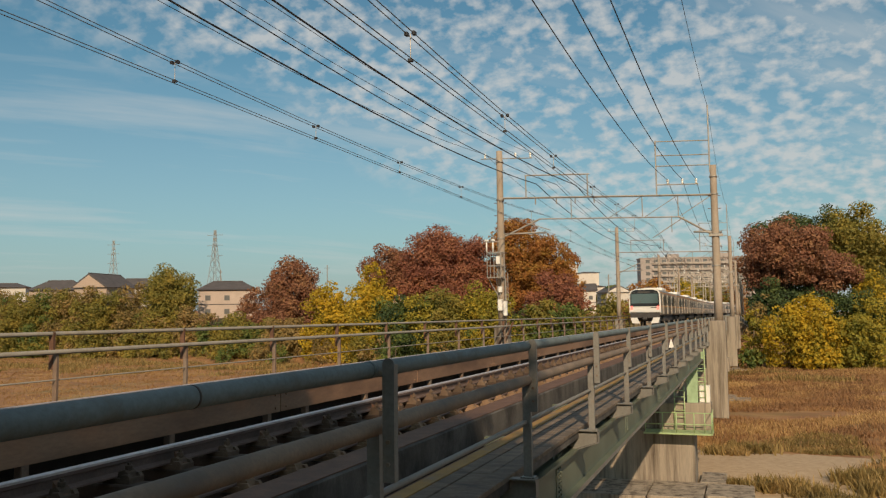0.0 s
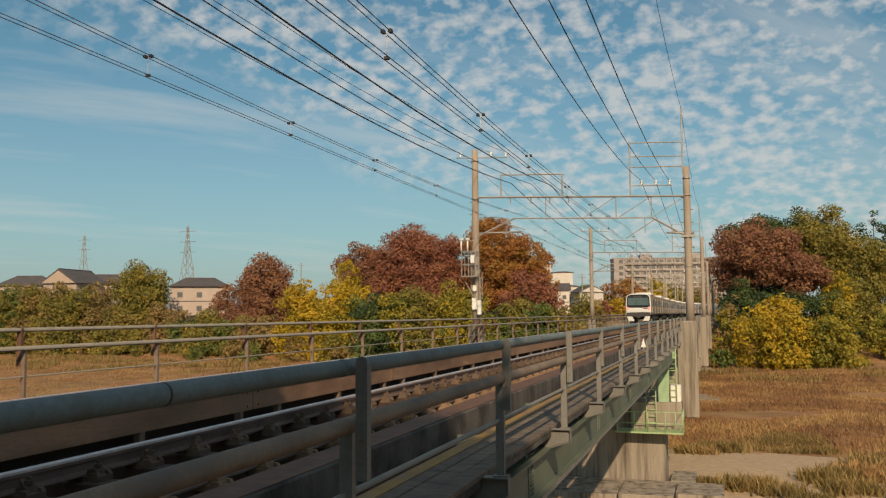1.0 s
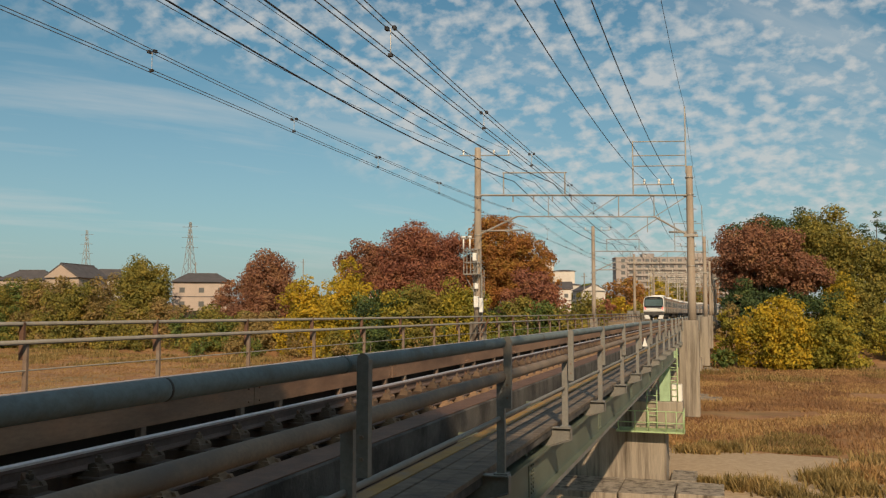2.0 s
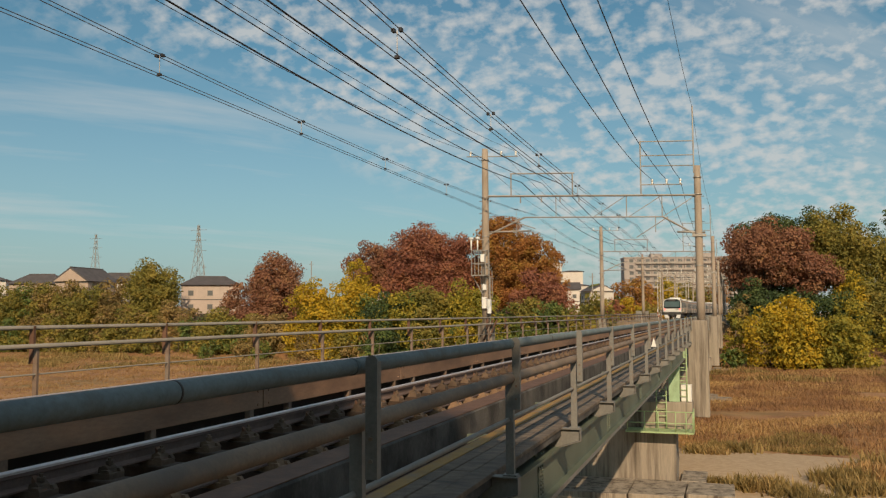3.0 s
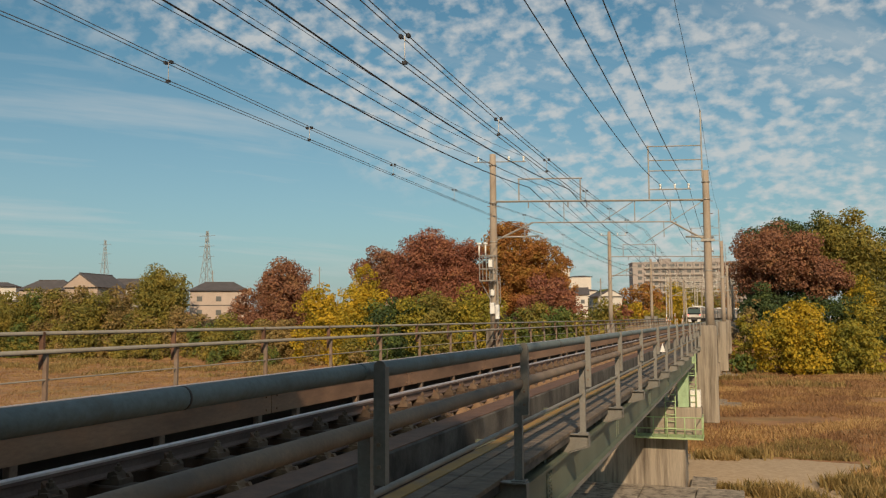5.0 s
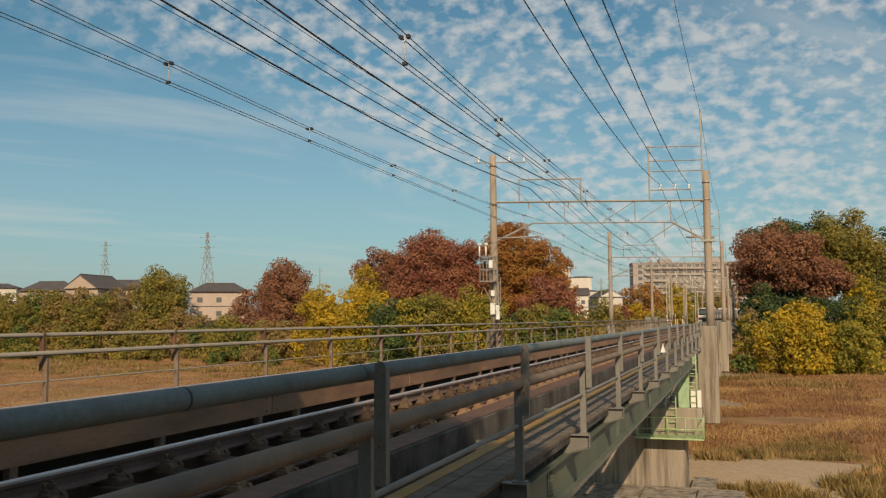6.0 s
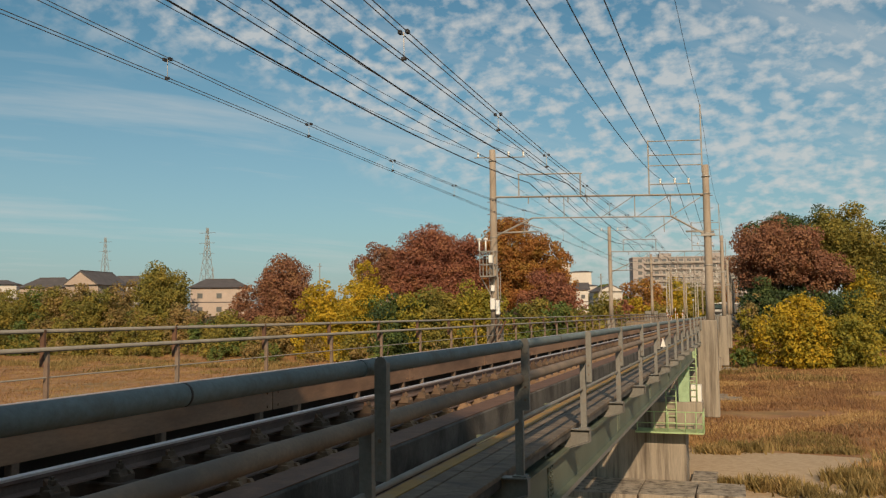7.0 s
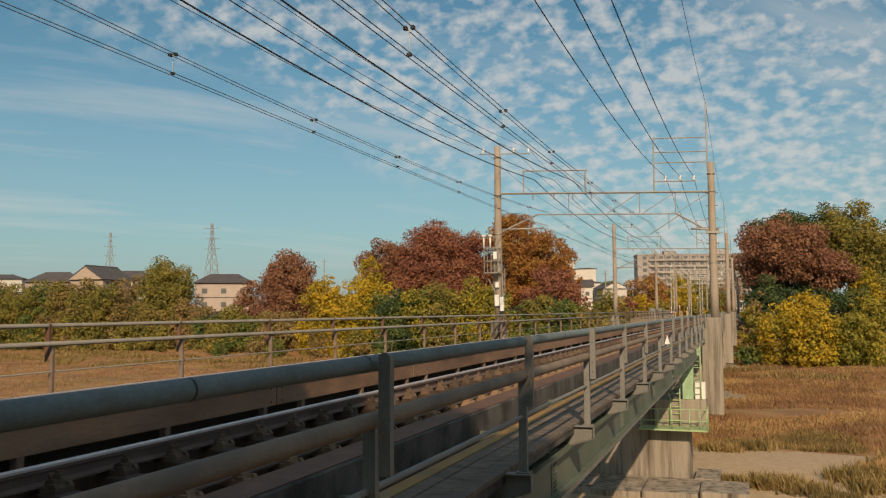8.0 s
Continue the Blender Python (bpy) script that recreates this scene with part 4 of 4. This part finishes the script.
    for i, (x, top, k) in enumerate(rows):
        y = 136 + 12 * math.sin(x * 0.03) + max(0.0, -x - 10) * 0.06 + rng.uniform(-2, 4)
        make_tree(x, y, top, rng.uniform(7.5, 10.5), kinds[k][0], kinds[k][1], 300 + i, 0.4, 34, 0.42, 0.9, "shrub")
        if i % 2 == 0:
            make_tree(x + 1, y - rng.uniform(4, 6), top * rng.uniform(0.35, 0.6), rng.uniform(5, 7), rng.choice(("olive", "green", "weed", "green")), "low bush at the field's edge", 600 + i, 0.1, 14, 0.36, 0.85, "shrub")
    for i in range(26):
        x = -172 + 2.6 * i + rng.uniform(-1, 1)
        make_tree(x, 146 + rng.uniform(-3, 2), rng.uniform(14.2, 16.0) if x < -124 else rng.uniform(9, 11.5), rng.uniform(8, 10.5), rng.choice(("olive", "olive", "weed", "weed", "green", "olive")), "olive shrub in a dense hedge", 1000 + i, 0.3, 34, 0.45, 0.9, "shrub")
    for i, (x, y, top, w, leaf) in enumerate(((0.6, 134, 9.0, 5, "lime"), (4.0, 150, 11.5, 9, "dark"), (3.2, 150, 14.0, 8, "dark"), (5.5, 154, 14.0, 10, "dark"), (12, 156, 13, 12, "dark"), (14.5, 152, 11, 10, "green"), (20, 160, 15, 10, "lime"), (23.5, 152, 11, 8, "olive"), (17, 150, 12, 9, "dark"), (9.8, 125, 4.6, 8, "lime"), (18, 147, 10.5, 8, "lime"), (25, 143, 8.5, 8, "lime"), (21, 156, 14, 10, "olive"),
                                              (30, 150, 10, 9, "lime"), (0.3, 124, 3.0, 4, "green"), (2.6, 146, 11, 6, "weed"), (37, 160, 12, 10, "olive"))):
        make_tree(x, y, top, w, leaf, "shrub in the shade under the trees" if leaf == "dark" else "leafy shrub on the bank", 800 + i, 0.3, 20, 0.42, 0.9, "shrub")
    # low autumn trees beyond the end of the bridge
    for i, (x, y, top, w, leaf) in enumerate(((-38, 262, 17, 14, "green"), (-28, 272, 20, 15, "orange"), (-20, 282, 19, 14, "yellow"), (-33, 255, 12.5, 7, "red"), (-14, 290, 18.5, 14, "olive"), (-4, 300, 19, 15, "orange"), (-22, 250, 11, 9, "olive"), (-12, 262, 13, 10, "olive"), (-20, 312, 19, 15, "olive"), (-44, 270, 15, 12, "olive"), (-34, 280, 17.5, 14, "orange"), (-25, 290, 19, 14, "orange"), (-16, 276, 16, 11, "yellow"), (-9, 292, 18, 12, "olive"), (-29, 262, 13, 10, "yellow"))):
        make_tree(x, y, top, w, leaf, "autumn tree beside the line", 900 + i, 3.0, 26, 0.75, 0.9)


make_far_bank()
# unseen trees added on the near bank, round the camera, to cut the sky light
for k, (x, y, top, w) in enumerate(((-4.6, -9.5, 15.5, 8), (-13.6, -11, 16, 9), (11.9, -8, 19, 10), (9.4, 4, 15.5, 8), (20.9, -4, 18, 11), (2.9, -20, 22, 12))):
    make_tree(x, y, top, w, "olive", "unseen tree added to block sky light", 60 + k, ground_height(x, y) + 1.0, 40, 0.6, 1.0)
# unseen tree behind the camera: its shade lies over the bridge's near end
make_tree(3.1, -10.2, 18.6, 8.0, "olive", "unseen leafy tree shading the bridge end", 77, 10.2, 46, 0.34, 1.3)


def make_grass(name, label, count, area, tall, leaf, seed, clump=0.0, on_sand=False):
    """Tufts of thin blades over a stretch of ground; they gather in patches."""
    rng = np.random.default_rng(seed)
    verts, faces = [], []
    x0, x1, y0, y1 = area
    while count > 0:
        x, y = rng.uniform(x0, x1), rng.uniform(y0, y1)
        if noise.noise((x * 0.11, y * 0.11, seed)) < clump or (bare(x, y) and not on_sand) or -12 < x < -1.5 and abs((y - 41) % 40.5) < 4:
            continue
        count -= 1
        z = ground_height(x, y) - 0.03
        h = tall * rng.uniform(0.5, 1.25)
        for _ in range(6):
            a, w, lean = rng.uniform(0, 6.283), h * 0.10, h * rng.uniform(0.2, 0.9)
            cx, cy = x + rng.normal() * h * 0.5, y + rng.normal() * h * 0.5
            hh = h * rng.uniform(0.6, 1.0)
            n = len(verts)
            verts += [(cx - w * math.sin(a), cy + w * math.cos(a), z), (cx + w * math.sin(a), cy - w * math.cos(a), z), (cx + lean * math.cos(a), cy + lean * math.sin(a), z + hh)]
            faces.append((n, n + 1, n + 2))
    me = bpy.data.meshes.new(name)
    me.from_pydata(verts, [], faces)
    me.materials.append(LEAF[leaf])
    tagged(new(name, me), label, "grass", kind="stuff")


def bare(x, y):
    """True on the open sand of the river bed."""
    edge = 8 * noise.noise((x * 0.09, y * 0.09, 9.0))
    return 41.5 + x * 0.1 + edge * 0.35 < y < 50.5 + edge * 0.4


make_grass("dry_grass", "tall dry golden grass on the river flat", 17000, (-6, 32, 50, 130), 0.36, "dry", 21, 0.02)
make_grass("russet_weeds", "russet brown weeds on the river flat", 28000, (-6, 34, 52, 126), 0.36, "russet", 22, -0.3)
make_grass("green_weeds", "olive weeds at the edge of the river flat", 1500, (-4, 6, 50, 66), 0.36, "weed", 26, 0.12)
make_grass("dry_grass", "tall dry golden grass beyond the bridges", 40000, (-165, -12, 40, 142), 0.30, "field", 23, -0.6)
make_grass("green_weeds", "green weeds among the dry grass", 5000, (-165, 34, 100, 140), 0.8, "weed", 24, 0.1)
make_grass("green_weeds", "weeds at the edge of the sand", 1500, (-2, 16, 34, 43), 0.32, "weed", 25, 0.2)
for k, (x, y, h, w) in enumerate(((1.0, 40.6, 1.0, 2.6), (2.2, 39.6, 0.9, 2.2), (4.6, 42.6, 1.2, 2.8), (6.4, 44.2, 1.3, 3.0), (5.2, 40.4, 0.9, 2.6), (7.4, 46.6, 1.5, 3.2), (-0.9, 41.2, 0.6, 1.2), (8.2, 42.0, 1.2, 3.0), (3.4, 38.2, 0.8, 2.2), (-1.4, 49.6, 0.9, 2.6), (-0.2, 51.2, 1.0, 3.0), (9.4, 50.0, 1.4, 3.4))):
    make_grass("weed_clump", "clump of tall weeds on the sand", int(60 * w), (x - w * 0.36, x + w * 0.36, y - w * 0.3, y + w * 0.3), h * 0.55, "weed" if k % 4 != 3 else "dry", 950 + k, -2.0, True)


# ---- buildings ----
WALL_CREAM = matter("cream_render", (0.40, 0.31, 0.25), 0.85, 0, 0.08, 0.5, bump=0.1)
WALL_PINK = matter("pale_pink_render", (0.44, 0.36, 0.31), 0.85, 0, 0.08, 0.5, bump=0.1)
WALL_WHITE = matter("white_render", (0.56, 0.52, 0.47), 0.85, 0, 0.06, 0.5, bump=0.1)
WALL_BALCONY = matter("balcony_concrete", (0.36, 0.32, 0.29), 0.85, 0, 0.06, 0.3, bump=0.05)
WALL_BLOCK = matter("brown_grey_tiles", (0.33, 0.29, 0.27), 0.8, 0, 0.06, 0.2, bump=0.05)
ROOF = matter("dark_roof_tiles", (0.085, 0.075, 0.075), 0.7, 0, 0.2, 0.8, bump=0.3, grain=6.0)
PANE = matter("dark_glass", (0.13, 0.13, 0.13), 0.15, 0, 0.1, 0.5, bump=0)


def make_house(x, y, z, w, d, h, rise, yaw, wall, label, hip=False):
    t = thing("house", label, "house", pose(x, y, z, 0, 0, yaw), group="houses on the far bank")
    part("wall", boxed(-w / 2, w / 2, -d / 2, d / 2, 0, h), wall, t)
    bm = bmesh.new()
    e = 0.6
    k = w * 0.28 if hip else 0
    a = [bm.verts.new(v) for v in ((-w / 2 - e, -d / 2 - e, h), (w / 2 + e, -d / 2 - e, h), (w / 2 + e, d / 2 + e, h), (-w / 2 - e, d / 2 + e, h))]
    b = [bm.verts.new(v) for v in ((-w / 2 - e + k, 0, h + rise), (w / 2 + e - k, 0, h + rise))]
    for f in ((a[0], a[1], b[1], b[0]), (a[2], a[3], b[0], b[1]), (a[1], a[2], b[1]), (a[3], a[0], b[0]), (a[3], a[2], a[1], a[0])):
        bm.faces.new(f)
    part("roof", bm, ROOF, t, "dark tiled roof")
    if not hip:
        for s in (-1, 1):
            bm = bmesh.new()
            prism(bm, [(-d / 2, h), (d / 2, h), (0, h + rise * 0.86)], s * (w / 2 + 0.62), s * (w / 2 + 0.60), "x")
            part("gable", bm, wall, t)
    part("ridge", bar((-w / 2 - e + k, 0, h + rise), (w / 2 + e - k, 0, h + rise), 0.14, 6), ROOF, t)
    for f in range(2):
        for i in range(3):
            xx = -w / 2 + w * (i + 0.5) / 3
            win = part("window", boxed(xx - 0.6, xx + 0.6, -d / 2 - 0.06, -d / 2 + 0.02, 0.9 + f * h * 0.48, 2.1 + f * h * 0.48), PIPE_GREY, t)
            part("pane", boxed(xx - 0.52, xx + 0.52, -d / 2 - 0.075, -d / 2 - 0.06, 1.0 + f * h * 0.48, 2.0 + f * h * 0.48), PANE, win)
    part("floor_band", boxed(-w / 2 - 0.04, w / 2 + 0.04, -d / 2 - 0.05, d / 2 + 0.04, h * 0.47, h * 0.5), ROOF, t)
    return t


make_house(-143, 161, 8.2, 11, 8.6, 7.4, 3.3, -84, WALL_CREAM, "cream house with dark gabled roof")
make_house(-113, 167, 8.1, 12.5, 9.5, 6.4, 2.1, 32, WALL_PINK, "pale two-storey house with dark hipped roof", True)
make_house(-165, 170, 9.5, 12, 9, 6.2, 2.6, 20, WALL_CREAM, "house with dark roof half hidden by trees", True)
make_house(-148, 178, 9.5, 9, 8, 6.5, 2.6, 35, WALL_WHITE, "white-trimmed house with dark roof", True)
make_house(-186, 172, 10, 12, 9, 7.0, 1.2, 35, WALL_WHITE, "white house with flat front", True)
make_house(-47.5, 254, 8, 9, 8, 6.8, 2.2, 15, WALL_WHITE, "white house beside the line")
make_house(-38.5, 262, 8, 8, 7.5, 6.4, 2.2, -60, WALL_WHITE, "white gabled house beside the line")
make_house(-60, 330, 9, 16, 9, 9.5, 0.8, 10, WALL_WHITE, "white apartment house in the distance", True)
make_house(-78, 395, 9, 7, 8, 22.4, 0.5, 10, WALL_WHITE, "white stepped apartment building", True)
make_house(-69.5, 396, 9, 9.5, 8, 18.2, 0.5, 10, WALL_WHITE, "lower white apartment building", True)
make_house(-130, 300, 9.5, 16, 12, 9.0, 2.8, 60, WALL_WHITE, "white-roofed hall in the distance")
make_house(-160, 235, 9.8, 9, 8, 6.5, 2.8, 10, WALL_WHITE, "small pale house far off", True)


def make_apartment_block():
    t = thing("apartment_block", "long grey-brown apartment block with rows of balconies", "building", pose(-50, 436, 4, 0, 0, 16))
    part("wall", boxed(0, 64, 0, 11, 0, 31.6), WALL_BLOCK, t)
    part("roof", boxed(-0.3, 64.3, -0.3, 11.3, 31.6, 32.1), WALL_BLOCK, t)
    part("roof_house", boxed(14, 20, 3, 8, 32.1, 34.0), WALL_BLOCK, t)
    part("roof_house", boxed(40, 45, 3, 8, 32.1, 34.2), WALL_BLOCK, t)
    win = mesh_of("window", boxed(-1.0, 1.0, -0.05, 0.1, 0, 1.75), PANE)
    end_win = mesh_of("window", boxed(-0.05, 0.1, -0.5, 0.5, 0, 1.1), PANE)
    slab = mesh_of("balcony", boxed(-2.02, 2.02, -1.2, -0.02, -0.15, 0.95), WALL_BALCONY)
    screen = mesh_of("balcony_screen", boxed(-0.08, 0.08, -1.15, -0.02, 0.96, 2.7), WALL_BALCONY)
    for f in range(1, 10):
        for i in range(15):
            x = 3.6 + i * 4.1
            part("window", win, None, t, place=pose(x, -0.04, 1.4 + f * 3.1))
            if i > 0:
                b = part("balcony", slab, None, t, place=pose(x, 0, 0.8 + f * 3.1))
                part("balcony_screen", screen, None, b, place=pose(2.05, 0, 0))
        for y in (3.2, 7.6):
            part("window", end_win, None, t, place=pose(-0.06, y, 1.7 + f * 3.1))


make_apartment_block()


def make_pylon(x, y, z, h, w):
    t = thing("pylon", "grey lattice power pylon in the haze", "pylon", pose(x, y, z), group="pylons")
    bm = bmesh.new()
    def leg(sx, sy, k):
        f = (1 - k) ** 1.4 * w + 0.9
        return Vector((sx * f / 2, sy * f / 2, h * k))
    cs = ((-1, -1), (1, -1), (1, 1), (-1, 1))
    ks = [0, 0.18, 0.34, 0.48, 0.60, 0.70, 0.78, 0.85, 0.92, 1.0]
    for a, b in zip(ks, ks[1:]):
        for i, (sx, sy) in enumerate(cs):
            tx, ty = cs[(i + 1) % 4]
            tube(bm, (leg(sx, sy, a), leg(sx, sy, b)), 0.19, 4)
            tube(bm, (leg(sx, sy, a), leg(tx, ty, b)), 0.10, 4)
            tube(bm, (leg(tx, ty, a), leg(sx, sy, b)), 0.10, 4)
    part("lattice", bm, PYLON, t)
    for k in (0.70, 0.82, 0.94):
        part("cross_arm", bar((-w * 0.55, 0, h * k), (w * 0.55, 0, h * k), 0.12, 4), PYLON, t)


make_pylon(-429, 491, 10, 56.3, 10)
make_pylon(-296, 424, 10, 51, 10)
for x, y, top in ((-190, 276, 27), (-128, 245, 25), (-36.5, 240, 19), (-200, 330, 30)):
    t = thing("utility_pole", "thin grey utility pole", "pole", pose(x, y, 8), group="utility poles")
    part("shaft", bar((0, 0, 0), (0, 0, top - 8), 0.16, 6), GALV, t)
    part("cross_arm", bar((-0.9, 0, top - 9), (0.9, 0, top - 9), 0.07, 5), GALV, t)

# ---- the train ----
STEEL = matter("brushed_steel", (0.36, 0.31, 0.26), 0.42, 0.7, 0.06, 1.0, bump=0.05)
WAIST_STEEL = matter("dull_waist_steel", (0.24, 0.20, 0.17), 0.45, 0.6, 0.06, 1.0, bump=0.05)
DOOR = matter("door_steel", (0.72, 0.64, 0.54), 0.45, 0.3, 0.05, 1.0, bump=0.03)
CAB_WHITE = matter("cab_white", (0.66, 0.65, 0.62), 0.35, 0.0, 0.03, 1.0, bump=0.03)
CAB_BLACK = matter("cab_mask", (0.02, 0.022, 0.025), 0.12, 0.0, 0.05, 1.0, bump=0.0)
ORANGE = matter("orange_band", (0.60, 0.26, 0.07), 0.4, 0.0, 0.04, 1.0, bump=0.02)
UNDER = matter("underframe", (0.05, 0.047, 0.045), 0.8, 0.0, 0.2, 2.0, bump=0.2)
ROOF_GREY = matter("train_roof", (0.72, 0.71, 0.68), 0.6, 0.0, 0.08, 1.0, bump=0.05)
TRAIN_GLASS = matter("train_glass", (0.04, 0.045, 0.045), 0.3, 0.0, 0.05, 1.0, bump=0.0, gloss=0.25)
CAB_GLASS = matter("cab_windscreen", (0.07, 0.11, 0.115), 0.06, 0.0, 0.05, 1.0, bump=0.0)
CAB_GLASS.node_tree.nodes["Principled BSDF"].inputs["Coat Weight"].default_value = 1.0
TAIL = bpy.data.materials.new("tail_light")
TAIL.use_nodes = True
TAIL.node_tree.nodes["Principled BSDF"].inputs["Base Color"].default_value = (0.6, 0.03, 0.02, 1)
TAIL.node_tree.nodes["Principled BSDF"].inputs["Emission Color"].default_value = (1, 0.22, 0.16, 1)
TAIL.node_tree.nodes["Principled BSDF"].inputs["Emission Strength"].default_value = 1.5


def make_car(last):
    """One 20 m commuter car; its origin is at rail level in the middle, the cab at its -y end if last."""
    c = thing("train_car", "stainless commuter train car with orange band" if not last else "rear stainless commuter car with white cab and black windscreen", "train", group="train cars")
    y0, y1 = -9.75, 9.75
    bm = bmesh.new()
    shell = [(-1.475, 1.25), (-1.475, 2.3), (-1.43, 3.05), (-1.30, 3.32), (-0.9, 3.5), (0, 3.56), (0.9, 3.5), (1.30, 3.32), (1.43, 3.05), (1.475, 2.3), (1.475, 1.25)]
    outline = [(-1.38, 1.0), (-1.475, 1.35), (-1.475, 2.3), (-1.43, 3.05), (-1.30, 3.32), (-0.9, 3.5), (0, 3.56), (0.9, 3.5), (1.30, 3.32), (1.43, 3.05), (1.475, 2.3), (1.475, 1.35), (1.38, 1.0)]
    prism(bm, outline, y0 + (0.25 if last else 0), y1)
    body = part("body", bm, STEEL, c)
    for s in (-1, 1):
        part("waist_band", boxed(s * 1.478 - 0.006, s * 1.478 + 0.006, y0 + 0.3, y1, 1.80, 1.90), ORANGE, body, "orange waist band")
        part("roof_band", boxed(s * 1.405 - 0.02, s * 1.405 + 0.02, y0 + 0.3, y1, 3.10, 3.18), ORANGE, body)
        for k in range(4):
            y = -7.2 + 4.8 * k
            door = part("door", boxed(s * 1.482 - 0.01, s * 1.482 + 0.01, y - 0.66, y + 0.66, 1.15, 3.0), DOOR, c)
            for d in (-0.33, 0.33):
                part("door_glass", boxed(s * 1.487 - 0.01, s * 1.487 + 0.01, y + d - 0.22, y + d + 0.22, 2.0, 2.75), TRAIN_GLASS, door)
        for k in range(3):
            y = -4.8 + 4.8 * k
            part("window", boxed(s * 1.478 - 0.01, s * 1.478 + 0.01, y - 1.55, y + 1.55, 1.96, 2.90), TRAIN_GLASS, c)
            part("waist_panel", boxed(s * 1.476 - 0.008, s * 1.476 + 0.008, y - 1.55, y + 1.55, 1.10, 1.78), WAIST_STEEL, c)
    part("air_conditioner", boxed(-0.95, 0.95, -2.2, 2.2, 3.45, 3.82, bevel=0.1), ROOF_GREY, c)
    part("roof_vent", boxed(-0.5, 0.5, 5.5, 7.5, 3.5, 3.68, bevel=0.05), ROOF_GREY, c)
    part("underframe", boxed(-1.25, 1.25, -5.0, 5.0, 0.42, 1.0), UNDER, c)
    for y in (-6.9, 6.9):
        bogie = part("bogie", boxed(-1.1, 1.1, y - 1.5, y + 1.5, 0.45, 0.8), UNDER, c)
        for d in (-1.05, 1.05):
            for s in (-1, 1):
                part("wheel", bar((s * 0.47, y + d, 0.43), (s * 0.60, y + d, 0.43), 0.43, 18), UNDER, bogie)
    part("gangway", boxed(-0.6, 0.6, y1, y1 + 0.5, 1.05, 3.1), UNDER, c)
    if last:
        bm = bmesh.new()
        prism(bm, shell, y0 + 0.04, y0 + 0.26)
        bmesh.ops.bevel(bm, geom=[e for e in bm.edges if all(v.co.y < y0 + 0.1 for v in e.verts)], offset=0.08, segments=2, affect="EDGES")
        cab = part("cab_front", bm, CAB_WHITE, c, "white cab front")
        bm = bmesh.new()
        prism(bm, [(-1.35, 1.86), (-1.32, 3.02), (-1.18, 3.30), (-0.8, 3.42), (0.8, 3.42), (1.18, 3.30), (1.32, 3.02), (1.35, 1.86)], y0 + 0.0, y0 + 0.06)
        part("windscreen_mask", bm, CAB_BLACK, cab, "black windscreen surround")
        bm = bmesh.new()
        prism(bm, [(-1.24, 2.14), (-1.22, 3.04), (1.22, 3.04), (1.24, 2.14)], y0 - 0.012, y0 - 0.002)
        part("windscreen", bm, CAB_GLASS, cab, "windscreen reflecting the sky")
        part("wiper", bar((-0.5, y0 - 0.02, 2.1), (-0.1, y0 - 0.03, 2.75), 0.014, 5), UNDER, cab)
        part("nameplate_bar", boxed(0.55, 1.1, y0 + 0.02, y0 + 0.035, 1.70, 1.78), UNDER, cab)
        part("sign", boxed(-0.62, 0.5, y0 - 0.018, y0 + 0.0, 3.12, 3.28), UNDER, cab)
        for s in (-1, 1):
            part("tail_light", boxed(s * 1.22 - 0.10, s * 1.22 + 0.10, y0 + 0.0, y0 + 0.06, 1.55, 1.95), TAIL, cab, "red tail light")
            bm = bmesh.new()
            prism(bm, [(s * 0.75, 0.80), (s * 1.36, 0.80), (s * 1.22, 0.28), (s * 0.50, 0.24)], y0 + 0.1, y0 + 0.25)
            part("skirt", bm, CAB_WHITE, c, "white obstacle deflector")
            part("headlight", boxed(s * 1.0 - 0.14, s * 1.0 + 0.14, y0 - 0.01, y0 + 0.05, 3.10, 3.22), TRAIN_GLASS, cab)
        part("coupler", boxed(-0.2, 0.2, y0 - 0.25, y0 + 0.4, 0.62, 0.95), UNDER, c)
        part("apron", boxed(-1.36, 1.36, y0 + 0.12, y0 + 0.3, 0.78, 1.27), UNDER, c)
    return c


CARS = [make_car(True)]
middle = make_car(False)
CARS.append(middle)
for _ in range(6):
    CARS.append(copy_thing(middle, pose(0, 0, 0)))


# ---- what moves ----
def motions():
    for i, car in enumerate(CARS):
        rows = []
        for k in range(17):
            t = 0.5 * k
            y = 81.5 + 9.75 + 20.2 * i + 21.9 * t
            rows.append((t, pose(FAR_X - 0.08 + curve_x(y), y, FAR_RAIL_Z, 0, 0, curve_yaw(y))))
        walk(car, rows)


motions()
